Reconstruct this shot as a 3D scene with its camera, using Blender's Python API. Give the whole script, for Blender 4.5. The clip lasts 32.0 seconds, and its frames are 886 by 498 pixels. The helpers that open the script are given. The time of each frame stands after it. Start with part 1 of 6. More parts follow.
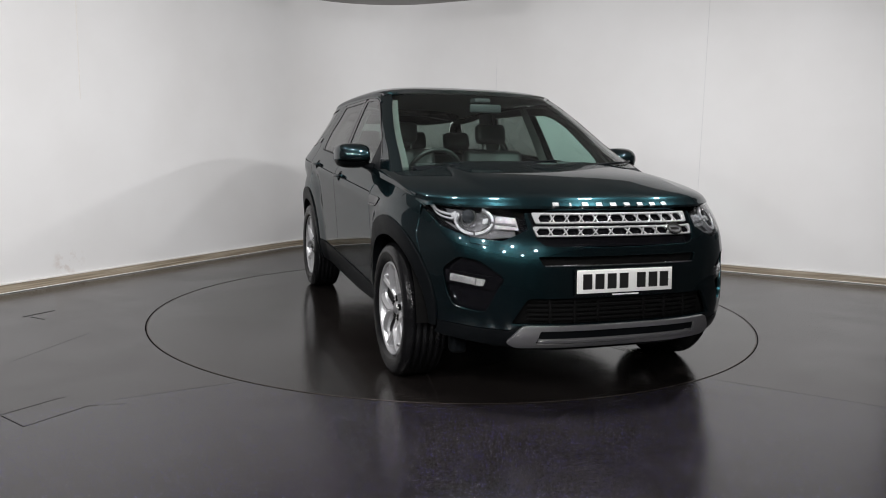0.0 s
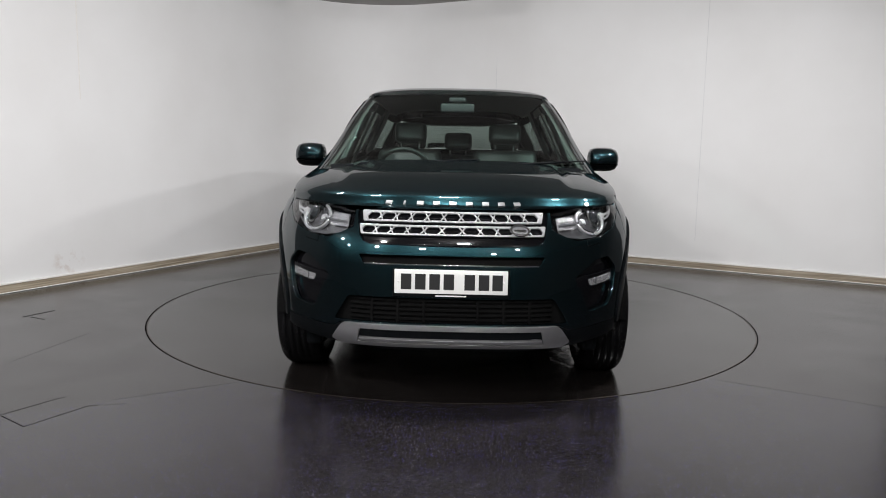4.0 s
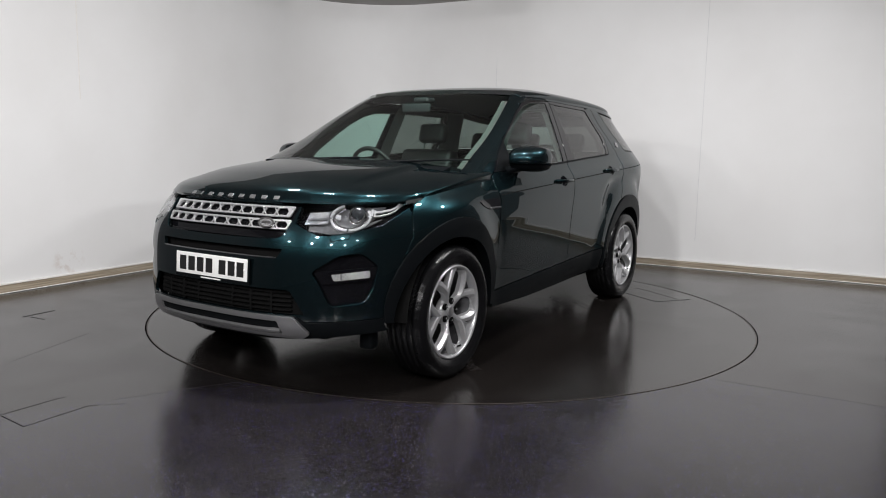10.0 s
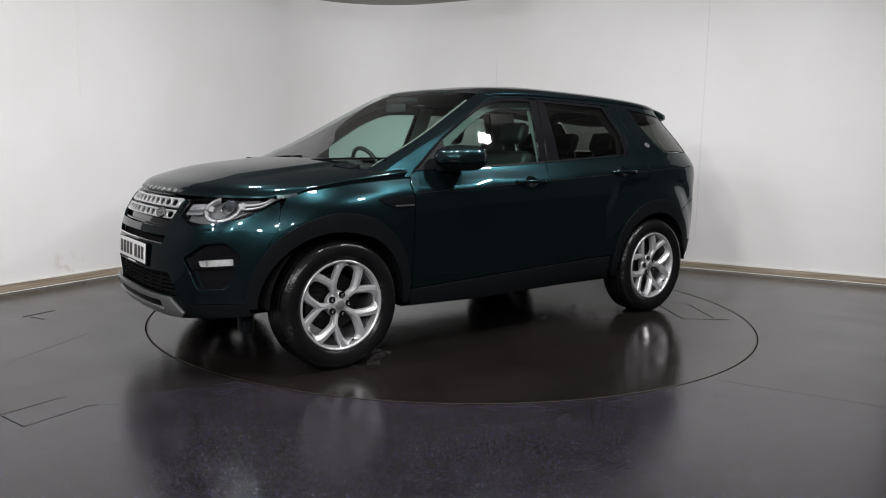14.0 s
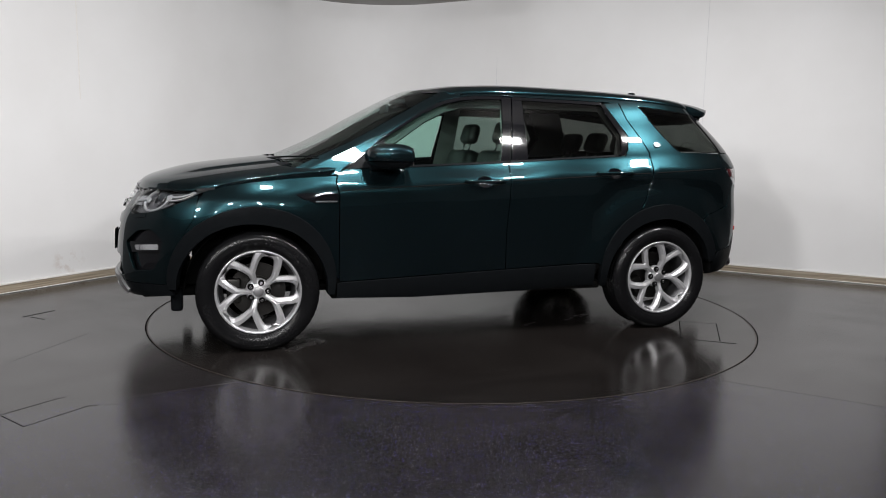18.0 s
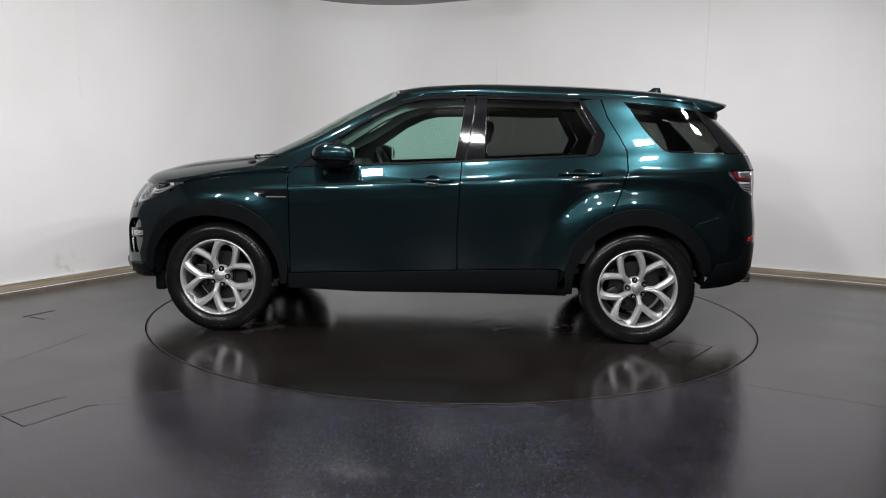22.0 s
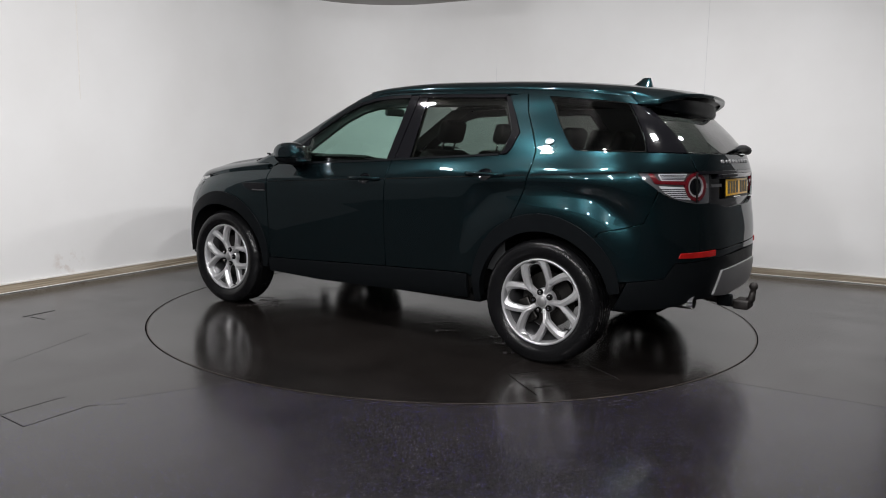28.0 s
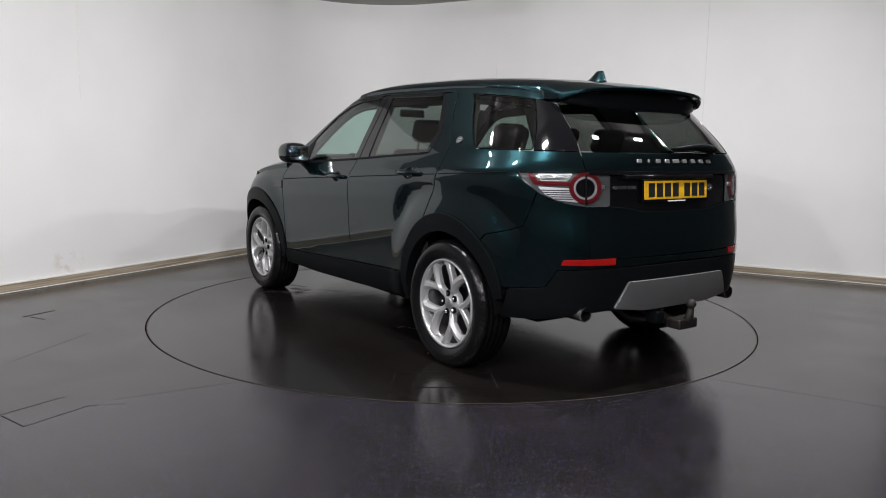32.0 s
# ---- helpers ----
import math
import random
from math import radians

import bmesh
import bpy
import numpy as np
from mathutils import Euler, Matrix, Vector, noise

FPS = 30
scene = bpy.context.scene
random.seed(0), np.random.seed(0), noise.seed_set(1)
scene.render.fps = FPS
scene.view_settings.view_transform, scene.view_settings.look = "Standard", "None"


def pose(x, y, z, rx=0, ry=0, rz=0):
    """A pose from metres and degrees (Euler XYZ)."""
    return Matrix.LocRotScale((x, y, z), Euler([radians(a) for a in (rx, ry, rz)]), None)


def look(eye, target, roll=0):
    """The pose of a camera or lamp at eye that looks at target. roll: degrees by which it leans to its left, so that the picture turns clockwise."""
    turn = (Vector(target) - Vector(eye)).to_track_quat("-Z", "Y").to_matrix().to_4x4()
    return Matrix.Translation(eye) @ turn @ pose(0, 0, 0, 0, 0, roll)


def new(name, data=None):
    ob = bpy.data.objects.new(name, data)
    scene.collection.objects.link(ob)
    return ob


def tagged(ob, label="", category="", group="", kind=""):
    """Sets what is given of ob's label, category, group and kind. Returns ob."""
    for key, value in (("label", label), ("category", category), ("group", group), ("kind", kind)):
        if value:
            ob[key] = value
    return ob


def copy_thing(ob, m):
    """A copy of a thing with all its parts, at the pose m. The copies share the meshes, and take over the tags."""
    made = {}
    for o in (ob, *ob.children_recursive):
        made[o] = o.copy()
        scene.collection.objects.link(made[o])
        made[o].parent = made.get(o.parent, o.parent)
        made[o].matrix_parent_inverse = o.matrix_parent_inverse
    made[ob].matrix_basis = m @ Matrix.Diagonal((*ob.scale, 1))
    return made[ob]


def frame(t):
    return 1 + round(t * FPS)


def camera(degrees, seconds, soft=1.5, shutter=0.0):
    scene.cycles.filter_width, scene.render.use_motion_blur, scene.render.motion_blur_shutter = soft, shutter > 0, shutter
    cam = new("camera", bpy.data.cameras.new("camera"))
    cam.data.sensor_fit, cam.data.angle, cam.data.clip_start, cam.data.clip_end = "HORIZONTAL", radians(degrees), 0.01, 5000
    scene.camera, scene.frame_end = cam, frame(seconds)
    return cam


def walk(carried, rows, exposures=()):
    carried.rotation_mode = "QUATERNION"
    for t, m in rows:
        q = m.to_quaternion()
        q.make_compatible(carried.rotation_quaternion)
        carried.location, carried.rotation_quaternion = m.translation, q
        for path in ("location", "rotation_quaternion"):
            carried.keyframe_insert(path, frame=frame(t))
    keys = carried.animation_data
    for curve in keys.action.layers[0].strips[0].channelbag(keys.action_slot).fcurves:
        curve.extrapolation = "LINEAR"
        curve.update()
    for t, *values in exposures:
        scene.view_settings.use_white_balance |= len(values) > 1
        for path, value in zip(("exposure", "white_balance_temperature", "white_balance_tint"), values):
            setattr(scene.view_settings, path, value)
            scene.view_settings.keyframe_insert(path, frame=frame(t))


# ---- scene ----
# ---------------------------------------------------------------- camera
cam = camera(61.42, 32.0, soft=1.0)
EYE = (0.0, -5.708, 1.236)
AIM = (-0.01195, -4.7172, 1.10136)
walk(cam, [(0.0, look(EYE, AIM, 1.016)), (32.0, look(EYE, AIM, 1.016))])

# ---------------------------------------------------------------- world and lamps
world = bpy.data.worlds.new("world")
scene.world = world
world.use_nodes = True
world.node_tree.nodes["Background"].inputs[0].default_value = (0.5, 0.52, 0.55, 1)
world.node_tree.nodes["Background"].inputs[1].default_value = 0.05
scene.view_settings.exposure = 0.0

CEIL = 2.98
CORNER = Vector((-1.44, 4.337, 0))
E1 = Vector((0.466, 0.885, 0)).normalized()
E2 = Vector((0.885, -0.466, 0)).normalized()


def room(a, b, z=0.0):
    """A place in the room: a metres along the right-hand wall, b metres along the left-hand wall from their corner."""
    return CORNER + E2 * a - E1 * b + Vector((0, 0, z))


# light panels under the ceiling, tipped towards the white walls: an arc over the turntable's near edge
# and two rows at the drive-in end, as (place, tilt, watts)
SIDE, DEEP = 0.21, 0.11
DROP = 0.10
PANELS = [(Vector((x, y, CEIL - DROP)), 28, w) for x, y, w in ((2.58, -1.10, 52.0), (1.55, -1.88, 44.0), (-0.05, -2.20, 38.0), (-1.0, -1.83, 30.0), (-1.6, -0.85, 17.0))]
PANELS += [(room(a, b, CEIL - DROP), 45, w) for a, w in ((2.2, 30.0), (4.2, 52.0), (6.2, 50.0), (8.2, 36.0)) for b in (8.5, 10.3)]


def lamp_pose(place, tilt, drop=0.0):
    """Where a light panel hangs under the ceiling, its face tipped towards the room's white corner."""
    h = CORNER - place
    return (Matrix.Translation(place) @ Matrix.Rotation(math.atan2(h.y, h.x) - math.pi / 2, 4, "Z")
            @ Matrix.Rotation(radians(tilt), 4, "X") @ Matrix.Translation((0, 0, -drop)))


for place, tilt, watts in PANELS:
    lamp = bpy.data.lights.new("panel_lamp", "AREA")
    lamp.shape, lamp.size, lamp.size_y, lamp.energy, lamp.color = "RECTANGLE", SIDE - 0.02, DEEP - 0.02, watts, (1.0, 0.985, 0.99)
    new("panel_lamp", lamp).matrix_world = lamp_pose(place, tilt, 0.03)


# ---------------------------------------------------------------- materials
def material(name):
    m = bpy.data.materials.new(name)
    m.use_nodes = True
    return m, m.node_tree, m.node_tree.nodes["Principled BSDF"]


def plain(name, colour, rough=0.5, metal=0.0, coat=0.0, grain=0.0, scale=60.0, bump=0.0, spec=0.5, emit=0.0):
    """A surface with two scales of variation in tone and gloss, and a fine relief."""
    m, tree, bsdf = material(name)
    bsdf.inputs["Base Color"].default_value = (*colour, 1)
    bsdf.inputs["Roughness"].default_value = rough
    bsdf.inputs["Metallic"].default_value = metal
    bsdf.inputs["Coat Weight"].default_value = coat
    bsdf.inputs["Coat Roughness"].default_value = 0.03
    bsdf.inputs["Specular IOR Level"].default_value = spec
    if emit:
        bsdf.inputs["Emission Color"].default_value = (*colour, 1)
        bsdf.inputs["Emission Strength"].default_value = emit
    if grain or bump:
        co = tree.nodes.new("ShaderNodeTexCoord")
        fine = tree.nodes.new("ShaderNodeTexNoise")
        fine.inputs["Scale"].default_value, fine.inputs["Detail"].default_value = scale, 6
        wide = tree.nodes.new("ShaderNodeTexNoise")
        wide.inputs["Scale"].default_value, wide.inputs["Detail"].default_value = scale / 14, 3
        for n in (fine, wide):
            tree.links.new(co.outputs["Object"], n.inputs["Vector"])
        add = tree.nodes.new("ShaderNodeMath")
        add.operation = "ADD"
        tree.links.new(fine.outputs["Fac"], add.inputs[0])
        tree.links.new(wide.outputs["Fac"], add.inputs[1])
        if grain:
            ramp = tree.nodes.new("ShaderNodeMapRange")
            ramp.inputs["From Min"].default_value, ramp.inputs["From Max"].default_value = 0.6, 1.4
            ramp.inputs["To Min"].default_value, ramp.inputs["To Max"].default_value = 1 - grain, 1 + grain
            tree.links.new(add.outputs[0], ramp.inputs["Value"])
            mul = tree.nodes.new("ShaderNodeVectorMath")
            mul.operation = "SCALE"
            mul.inputs[0].default_value = colour
            tree.links.new(ramp.outputs[0], mul.inputs["Scale"])
            tree.links.new(mul.outputs[0], bsdf.inputs["Base Color"])
            rr = tree.nodes.new("ShaderNodeMath")
            rr.operation = "MULTIPLY"
            rr.inputs[1].default_value = rough
            tree.links.new(ramp.outputs[0], rr.inputs[0])
            tree.links.new(rr.outputs[0], bsdf.inputs["Roughness"])
        if bump:
            bp = tree.nodes.new("ShaderNodeBump")
            bp.inputs["Strength"].default_value, bp.inputs["Distance"].default_value = 1.0, bump
            tree.links.new(add.outputs[0], bp.inputs["Height"])
            tree.links.new(bp.outputs[0], bsdf.inputs["Normal"])
    return m


def paint():
    """Dark green metallic car paint: fine flakes under a sharp clear coat."""
    m, tree, bsdf = material("green_metallic_paint")
    L = tree.links.new
    tree.nodes.remove(bsdf)
    co = tree.nodes.new("ShaderNodeTexCoord")
    vor = tree.nodes.new("ShaderNodeTexVoronoi")
    vor.inputs["Scale"].default_value = 900
    L(co.outputs["Object"], vor.inputs["Vector"])
    mix = tree.nodes.new("ShaderNodeMix")
    mix.data_type = "RGBA"
    mix.inputs[6].default_value = (0.0026, 0.0072, 0.0082, 1)
    mix.inputs[7].default_value = (0.0064, 0.0240, 0.0290, 1)
    L(vor.outputs["Color"], mix.inputs[0])
    flake = tree.nodes.new("ShaderNodeBsdfGlossy")
    flake.inputs["Roughness"].default_value = 0.27
    L(mix.outputs[2], flake.inputs["Color"])
    ground = tree.nodes.new("ShaderNodeBsdfDiffuse")
    ground.inputs["Color"].default_value = (0.0016, 0.0028, 0.0033, 1)
    base = tree.nodes.new("ShaderNodeAddShader")
    L(flake.outputs[0], base.inputs[0])
    L(ground.outputs[0], base.inputs[1])
    coat = tree.nodes.new("ShaderNodeBsdfGlossy")
    coat.inputs["Roughness"].default_value = 0.012
    fres = tree.nodes.new("ShaderNodeFresnel")
    fres.inputs["IOR"].default_value = 1.56
    top = tree.nodes.new("ShaderNodeMixShader")
    L(fres.outputs[0], top.inputs[0])
    L(base.outputs[0], top.inputs[1])
    L(coat.outputs[0], top.inputs[2])
    L(top.outputs[0], tree.nodes["Material Output"].inputs[0])
    return m


def glass(name, tint, ior=1.5):
    """A thin pane: tinted see-through with a mirror sheen."""
    m, tree, bsdf = material(name)
    tree.nodes.remove(bsdf)
    clear = tree.nodes.new("ShaderNodeBsdfTransparent")
    clear.inputs[0].default_value = (*tint, 1)
    gloss = tree.nodes.new("ShaderNodeBsdfGlossy")
    gloss.inputs["Roughness"].default_value = 0.01
    face = tree.nodes.new("ShaderNodeLayerWeight")
    face.inputs[0].default_value = 0.5
    power = tree.nodes.new("ShaderNodeMath")
    power.operation, power.inputs[1].default_value = "POWER", 4.0
    tree.links.new(face.outputs["Facing"], power.inputs[0])
    fres = tree.nodes.new("ShaderNodeMapRange")
    fres.inputs["To Min"].default_value, fres.inputs["To Max"].default_value = ((ior - 1) / (ior + 1)) ** 2 * 1.6, 1.0
    tree.links.new(power.outputs[0], fres.inputs["Value"])
    mix = tree.nodes.new("ShaderNodeMixShader")
    tree.links.new(fres.outputs[0], mix.inputs[0])
    tree.links.new(clear.outputs[0], mix.inputs[1])
    tree.links.new(gloss.outputs[0], mix.inputs[2])
    tree.links.new(mix.outputs[0], tree.nodes["Material Output"].inputs[0])
    return m


def wall_paint():
    m, tree, bsdf = material("white_wall_paint")
    co = tree.nodes.new("ShaderNodeTexCoord")
    wide = tree.nodes.new("ShaderNodeTexNoise")
    wide.inputs["Scale"].default_value, wide.inputs["Detail"].default_value = 0.9, 5
    fine = tree.nodes.new("ShaderNodeTexNoise")
    fine.inputs["Scale"].default_value, fine.inputs["Detail"].default_value = 120, 3
    for n in (wide, fine):
        tree.links.new(co.outputs["Object"], n.inputs["Vector"])
    ramp = tree.nodes.new("ShaderNodeValToRGB")
    ramp.color_ramp.elements[0].position, ramp.color_ramp.elements[0].color = 0.3, (0.74, 0.735, 0.73, 1)
    ramp.color_ramp.elements[1].position, ramp.color_ramp.elements[1].color = 0.7, (0.80, 0.80, 0.80, 1)
    tree.links.new(wide.outputs["Fac"], ramp.inputs[0])
    tree.links.new(ramp.outputs[0], bsdf.inputs["Base Color"])
    bsdf.inputs["Roughness"].default_value = 0.55
    # a faint brown smear low on the wall
    far = tree.nodes.new("ShaderNodeVectorMath")
    far.operation = "DISTANCE"
    far.inputs[1].default_value = (-3.37, 0.70, 0.19)
    tree.links.new(co.outputs["Object"], far.inputs[0])
    near = tree.nodes.new("ShaderNodeMapRange")
    near.inputs["From Min"].default_value, near.inputs["From Max"].default_value = 0.18, 0.04
    tree.links.new(far.outputs["Value"], near.inputs["Value"])
    smear = tree.nodes.new("ShaderNodeTexNoise")
    smear.inputs["Scale"].default_value, smear.inputs["Detail"].default_value = 14, 4
    tree.links.new(co.outputs["Object"], smear.inputs["Vector"])
    cut = tree.nodes.new("ShaderNodeMapRange")
    cut.inputs["From Min"].default_value, cut.inputs["From Max"].default_value = 0.50, 0.66
    tree.links.new(smear.outputs["Fac"], cut.inputs["Value"])
    both_m = tree.nodes.new("ShaderNodeMath")
    both_m.operation = "MULTIPLY"
    tree.links.new(near.outputs[0], both_m.inputs[0])
    tree.links.new(cut.outputs[0], both_m.inputs[1])
    half = tree.nodes.new("ShaderNodeMath")
    half.operation, half.inputs[1].default_value = "MULTIPLY", 0.45
    tree.links.new(both_m.outputs[0], half.inputs[0])
    tint = tree.nodes.new("ShaderNodeMix")
    tint.data_type = "RGBA"
    tint.inputs[7].default_value = (0.45, 0.34, 0.27, 1)
    tree.links.new(half.outputs[0], tint.inputs[0])
    tree.links.new(ramp.outputs[0], tint.inputs[6])
    tree.links.new(tint.outputs[2], bsdf.inputs["Base Color"])
    bp = tree.nodes.new("ShaderNodeBump")
    bp.inputs["Strength"].default_value, bp.inputs["Distance"].default_value = 0.15, 0.0006
    tree.links.new(fine.outputs["Fac"], bp.inputs["Height"])
    tree.links.new(bp.outputs[0], bsdf.inputs["Normal"])
    return m


def floor_vinyl(name, chips=True):
    """Dark polished floor, smeared and scuffed; the safety vinyl holds blue and white glitter chips."""
    m, tree, bsdf = material(name)
    L = tree.links.new
    co = tree.nodes.new("ShaderNodeTexCoord")
    vor = tree.nodes.new("ShaderNodeTexVoronoi")
    vor.inputs["Scale"].default_value = 150
    L(co.outputs["Object"], vor.inputs["Vector"])
    small = tree.nodes.new("ShaderNodeMath")
    small.operation, small.inputs[1].default_value = "LESS_THAN", 0.23
    L(vor.outputs["Distance"], small.inputs[0])
    sep = tree.nodes.new("ShaderNodeSeparateColor")
    L(vor.outputs["Color"], sep.inputs[0])
    some = tree.nodes.new("ShaderNodeMath")
    some.operation, some.inputs[1].default_value = "GREATER_THAN", 0.60 if chips else 2.0
    L(sep.outputs[0], some.inputs[0])
    chip = tree.nodes.new("ShaderNodeMath")
    chip.operation = "MULTIPLY"
    L(small.outputs[0], chip.inputs[0])
    L(some.outputs[0], chip.inputs[1])
    # the glitter sheet ends at two laid seams, one each side of the turntable
    for side in ((0.6, -1.0, 0.0, 1.278), (-0.56, -1.0, 0.0, 0.908)):
        across = tree.nodes.new("ShaderNodeVectorMath")
        across.operation = "DOT_PRODUCT"
        across.inputs[1].default_value = side[:3]
        L(co.outputs["Object"], across.inputs[0])
        past = tree.nodes.new("ShaderNodeMath")
        past.operation, past.inputs[1].default_value = "GREATER_THAN", side[3]
        L(across.outputs["Value"], past.inputs[0])
        both_sheets = tree.nodes.new("ShaderNodeMath")
        both_sheets.operation = "MULTIPLY"
        L(chip.outputs[0], both_sheets.inputs[0])
        L(past.outputs[0], both_sheets.inputs[1])
        chip = both_sheets
    tone = tree.nodes.new("ShaderNodeValToRGB")
    e = tone.color_ramp.elements
    e[0].position, e[0].color = 0.0, (0.05, 0.045, 0.30, 1)
    e[1].position, e[1].color = 1.0, (0.55, 0.54, 0.58, 1)
    mid = tone.color_ramp.elements.new(0.55)
    mid.color = (0.13, 0.115, 0.38, 1)
    L(sep.outputs[1], tone.inputs[0])
    wide = tree.nodes.new("ShaderNodeTexNoise")
    wide.inputs["Scale"].default_value, wide.inputs["Detail"].default_value = 1.3, 7
    wide.inputs["Distortion"].default_value = 0.8
    L(co.outputs["Object"], wide.inputs["Vector"])
    base = tree.nodes.new("ShaderNodeValToRGB")
    b = base.color_ramp.elements
    b[0].position, b[0].color = 0.30, (0.0086, 0.0076, 0.0079, 1) if chips else (0.0068, 0.0058, 0.0054, 1)
    b[1].position, b[1].color = 0.72, (0.0138, 0.0120, 0.0125, 1) if chips else (0.0120, 0.0102, 0.0095, 1)
    L(wide.outputs["Fac"], base.inputs[0])
    mix = tree.nodes.new("ShaderNodeMix")
    mix.data_type = "RGBA"
    L(chip.outputs[0], mix.inputs[0])
    # fine granular tone under the chips
    grit = tree.nodes.new("ShaderNodeTexNoise")
    grit.inputs["Scale"].default_value, grit.inputs["Detail"].default_value = 190, 2
    L(co.outputs["Object"], grit.inputs["Vector"])
    lift = tree.nodes.new("ShaderNodeMapRange")
    lift.inputs["From Min"].default_value, lift.inputs["From Max"].default_value = 0.35, 0.70
    lift.inputs["To Min"].default_value, lift.inputs["To Max"].default_value = (0.4, 2.6) if chips else (0.85, 1.2)
    L(grit.outputs["Fac"], lift.inputs["Value"])
    tinted = tree.nodes.new("ShaderNodeVectorMath")
    tinted.operation = "SCALE"
    L(base.outputs[0], tinted.inputs[0])
    L(lift.outputs[0], tinted.inputs["Scale"])
    L(tinted.outputs[0], mix.inputs[6])
    L(tone.outputs[0], mix.inputs[7])
    L(mix.outputs[2], bsdf.inputs["Base Color"])
    rough = tree.nodes.new("ShaderNodeMapRange")
    rough.inputs["From Min"].default_value, rough.inputs["From Max"].default_value = 0.3, 0.75
    rough.inputs["To Min"].default_value, rough.inputs["To Max"].default_value = (0.17, 0.27) if chips else (0.12, 0.22)
    L(wide.outputs["Fac"], rough.inputs["Value"])
    L(rough.outputs[0], bsdf.inputs["Roughness"])
    fine = tree.nodes.new("ShaderNodeTexNoise")
    fine.inputs["Scale"].default_value, fine.inputs["Detail"].default_value = 26, 4
    L(co.outputs["Object"], fine.inputs["Vector"])
    bp = tree.nodes.new("ShaderNodeBump")
    bp.inputs["Strength"].default_value, bp.inputs["Distance"].default_value = 0.25, 0.0012
    L(fine.outputs["Fac"], bp.inputs["Height"])
    if chips:
        pit = tree.nodes.new("ShaderNodeBump")
        pit.inputs["Strength"].default_value, pit.inputs["Distance"].default_value = 0.22, 0.0008
        L(grit.outputs["Fac"], pit.inputs["Height"])
        L(bp.outputs[0], pit.inputs["Normal"])
        bp = pit
    L(bp.outputs[0], bsdf.inputs["Normal"])
    return m


def skirting_wood():
    m, tree, bsdf = material("worn_wood_skirting")
    co = tree.nodes.new("ShaderNodeTexCoord")
    mp = tree.nodes.new("ShaderNodeMapping")
    mp.inputs["Scale"].default_value = (1.2, 1.2, 60)
    n = tree.nodes.new("ShaderNodeTexNoise")
    n.inputs["Scale"].default_value, n.inputs["Detail"].default_value = 1.5, 8
    tree.links.new(co.outputs["Object"], mp.inputs[0])
    tree.links.new(mp.outputs[0], n.inputs["Vector"])
    ramp = tree.nodes.new("ShaderNodeValToRGB")
    ramp.color_ramp.elements[0].position, ramp.color_ramp.elements[0].color = 0.35, (0.20, 0.155, 0.105, 1)
    ramp.color_ramp.elements[1].position, ramp.color_ramp.elements[1].color = 0.68, (0.46, 0.40, 0.31, 1)
    tree.links.new(n.outputs["Fac"], ramp.inputs[0])
    tree.links.new(ramp.outputs[0], bsdf.inputs["Base Color"])
    bsdf.inputs["Roughness"].default_value = 0.5
    return m


M_PAINT = paint()
M_BLACK = plain("black_textured_plastic", (0.0048, 0.0056, 0.0064), 0.36, grain=0.15, scale=300, bump=0.0002, spec=0.04)
M_GLOSS = plain("gloss_black_trim", (0.004, 0.004, 0.005), 0.05, coat=0.0)
M_DARK = plain("dark_underbody", (0.004, 0.004, 0.004), 0.85, grain=0.3, scale=40, spec=0.08)
M_RUBBER = plain("tyre_rubber", (0.0050, 0.0050, 0.0055), 0.24, spec=0.20, grain=0.2, scale=90, bump=0.0004)
M_ALLOY = plain("silver_alloy", (0.46, 0.46, 0.47), 0.33, metal=0.6, coat=0.35, grain=0.04, scale=60)
M_STEEL = plain("brake_steel", (0.050, 0.048, 0.046), 0.42, metal=1.0, grain=0.2, scale=80)
M_CHROME = plain("bright_chrome", (0.80, 0.80, 0.81), 0.10, metal=1.0)
M_SILVER = plain("satin_silver_trim", (0.30, 0.30, 0.305), 0.36, metal=0.75, grain=0.06, scale=250)
M_WHITE = plain("white_plate_plastic", (0.78, 0.78, 0.76), 0.35, coat=0.4, grain=0.03, scale=80)
M_YELLOW = plain("yellow_plate_plastic", (0.80, 0.45, 0.015), 0.35, coat=0.4, grain=0.03, scale=80)
M_INK = plain("black_plate_ink", (0.012, 0.012, 0.012), 0.4)
M_RED = plain("red_lens", (0.11, 0.006, 0.010), 0.15, coat=1.0)
M_REDLIT = plain("red_reflector", (0.30, 0.006, 0.005), 0.12, coat=1.0, grain=0.4, scale=160)
M_LENS = plain("clear_lens_prism", (0.55, 0.56, 0.58), 0.12, metal=0.85, coat=1.0, grain=0.3, scale=70, bump=0.004)
M_LAMPGREY = plain("grey_lamp_reflector", (0.24, 0.24, 0.25), 0.25, metal=0.6, coat=0.5, grain=0.15, scale=90)
M_CRYSTAL = plain("clear_crystal_lens", (0.60, 0.60, 0.62), 0.12, metal=0.7, coat=1.0, grain=0.5, scale=150, bump=0.004)
M_PRISM = plain("clear_ribbed_prism", (0.80, 0.80, 0.82), 0.18, metal=0.25, coat=1.0, grain=0.2, scale=180, bump=0.001)
M_SILVERB = plain("bright_silver_paint", (0.56, 0.56, 0.57), 0.28, metal=0.6, coat=0.4, grain=0.04, scale=200)
M_PROJ = plain("dark_projector_glass", (0.05, 0.055, 0.06), 0.04, metal=0.3, coat=1.0)
M_SMOKE = plain("smoked_lamp_plastic", (0.085, 0.086, 0.090), 0.15, coat=1.0)
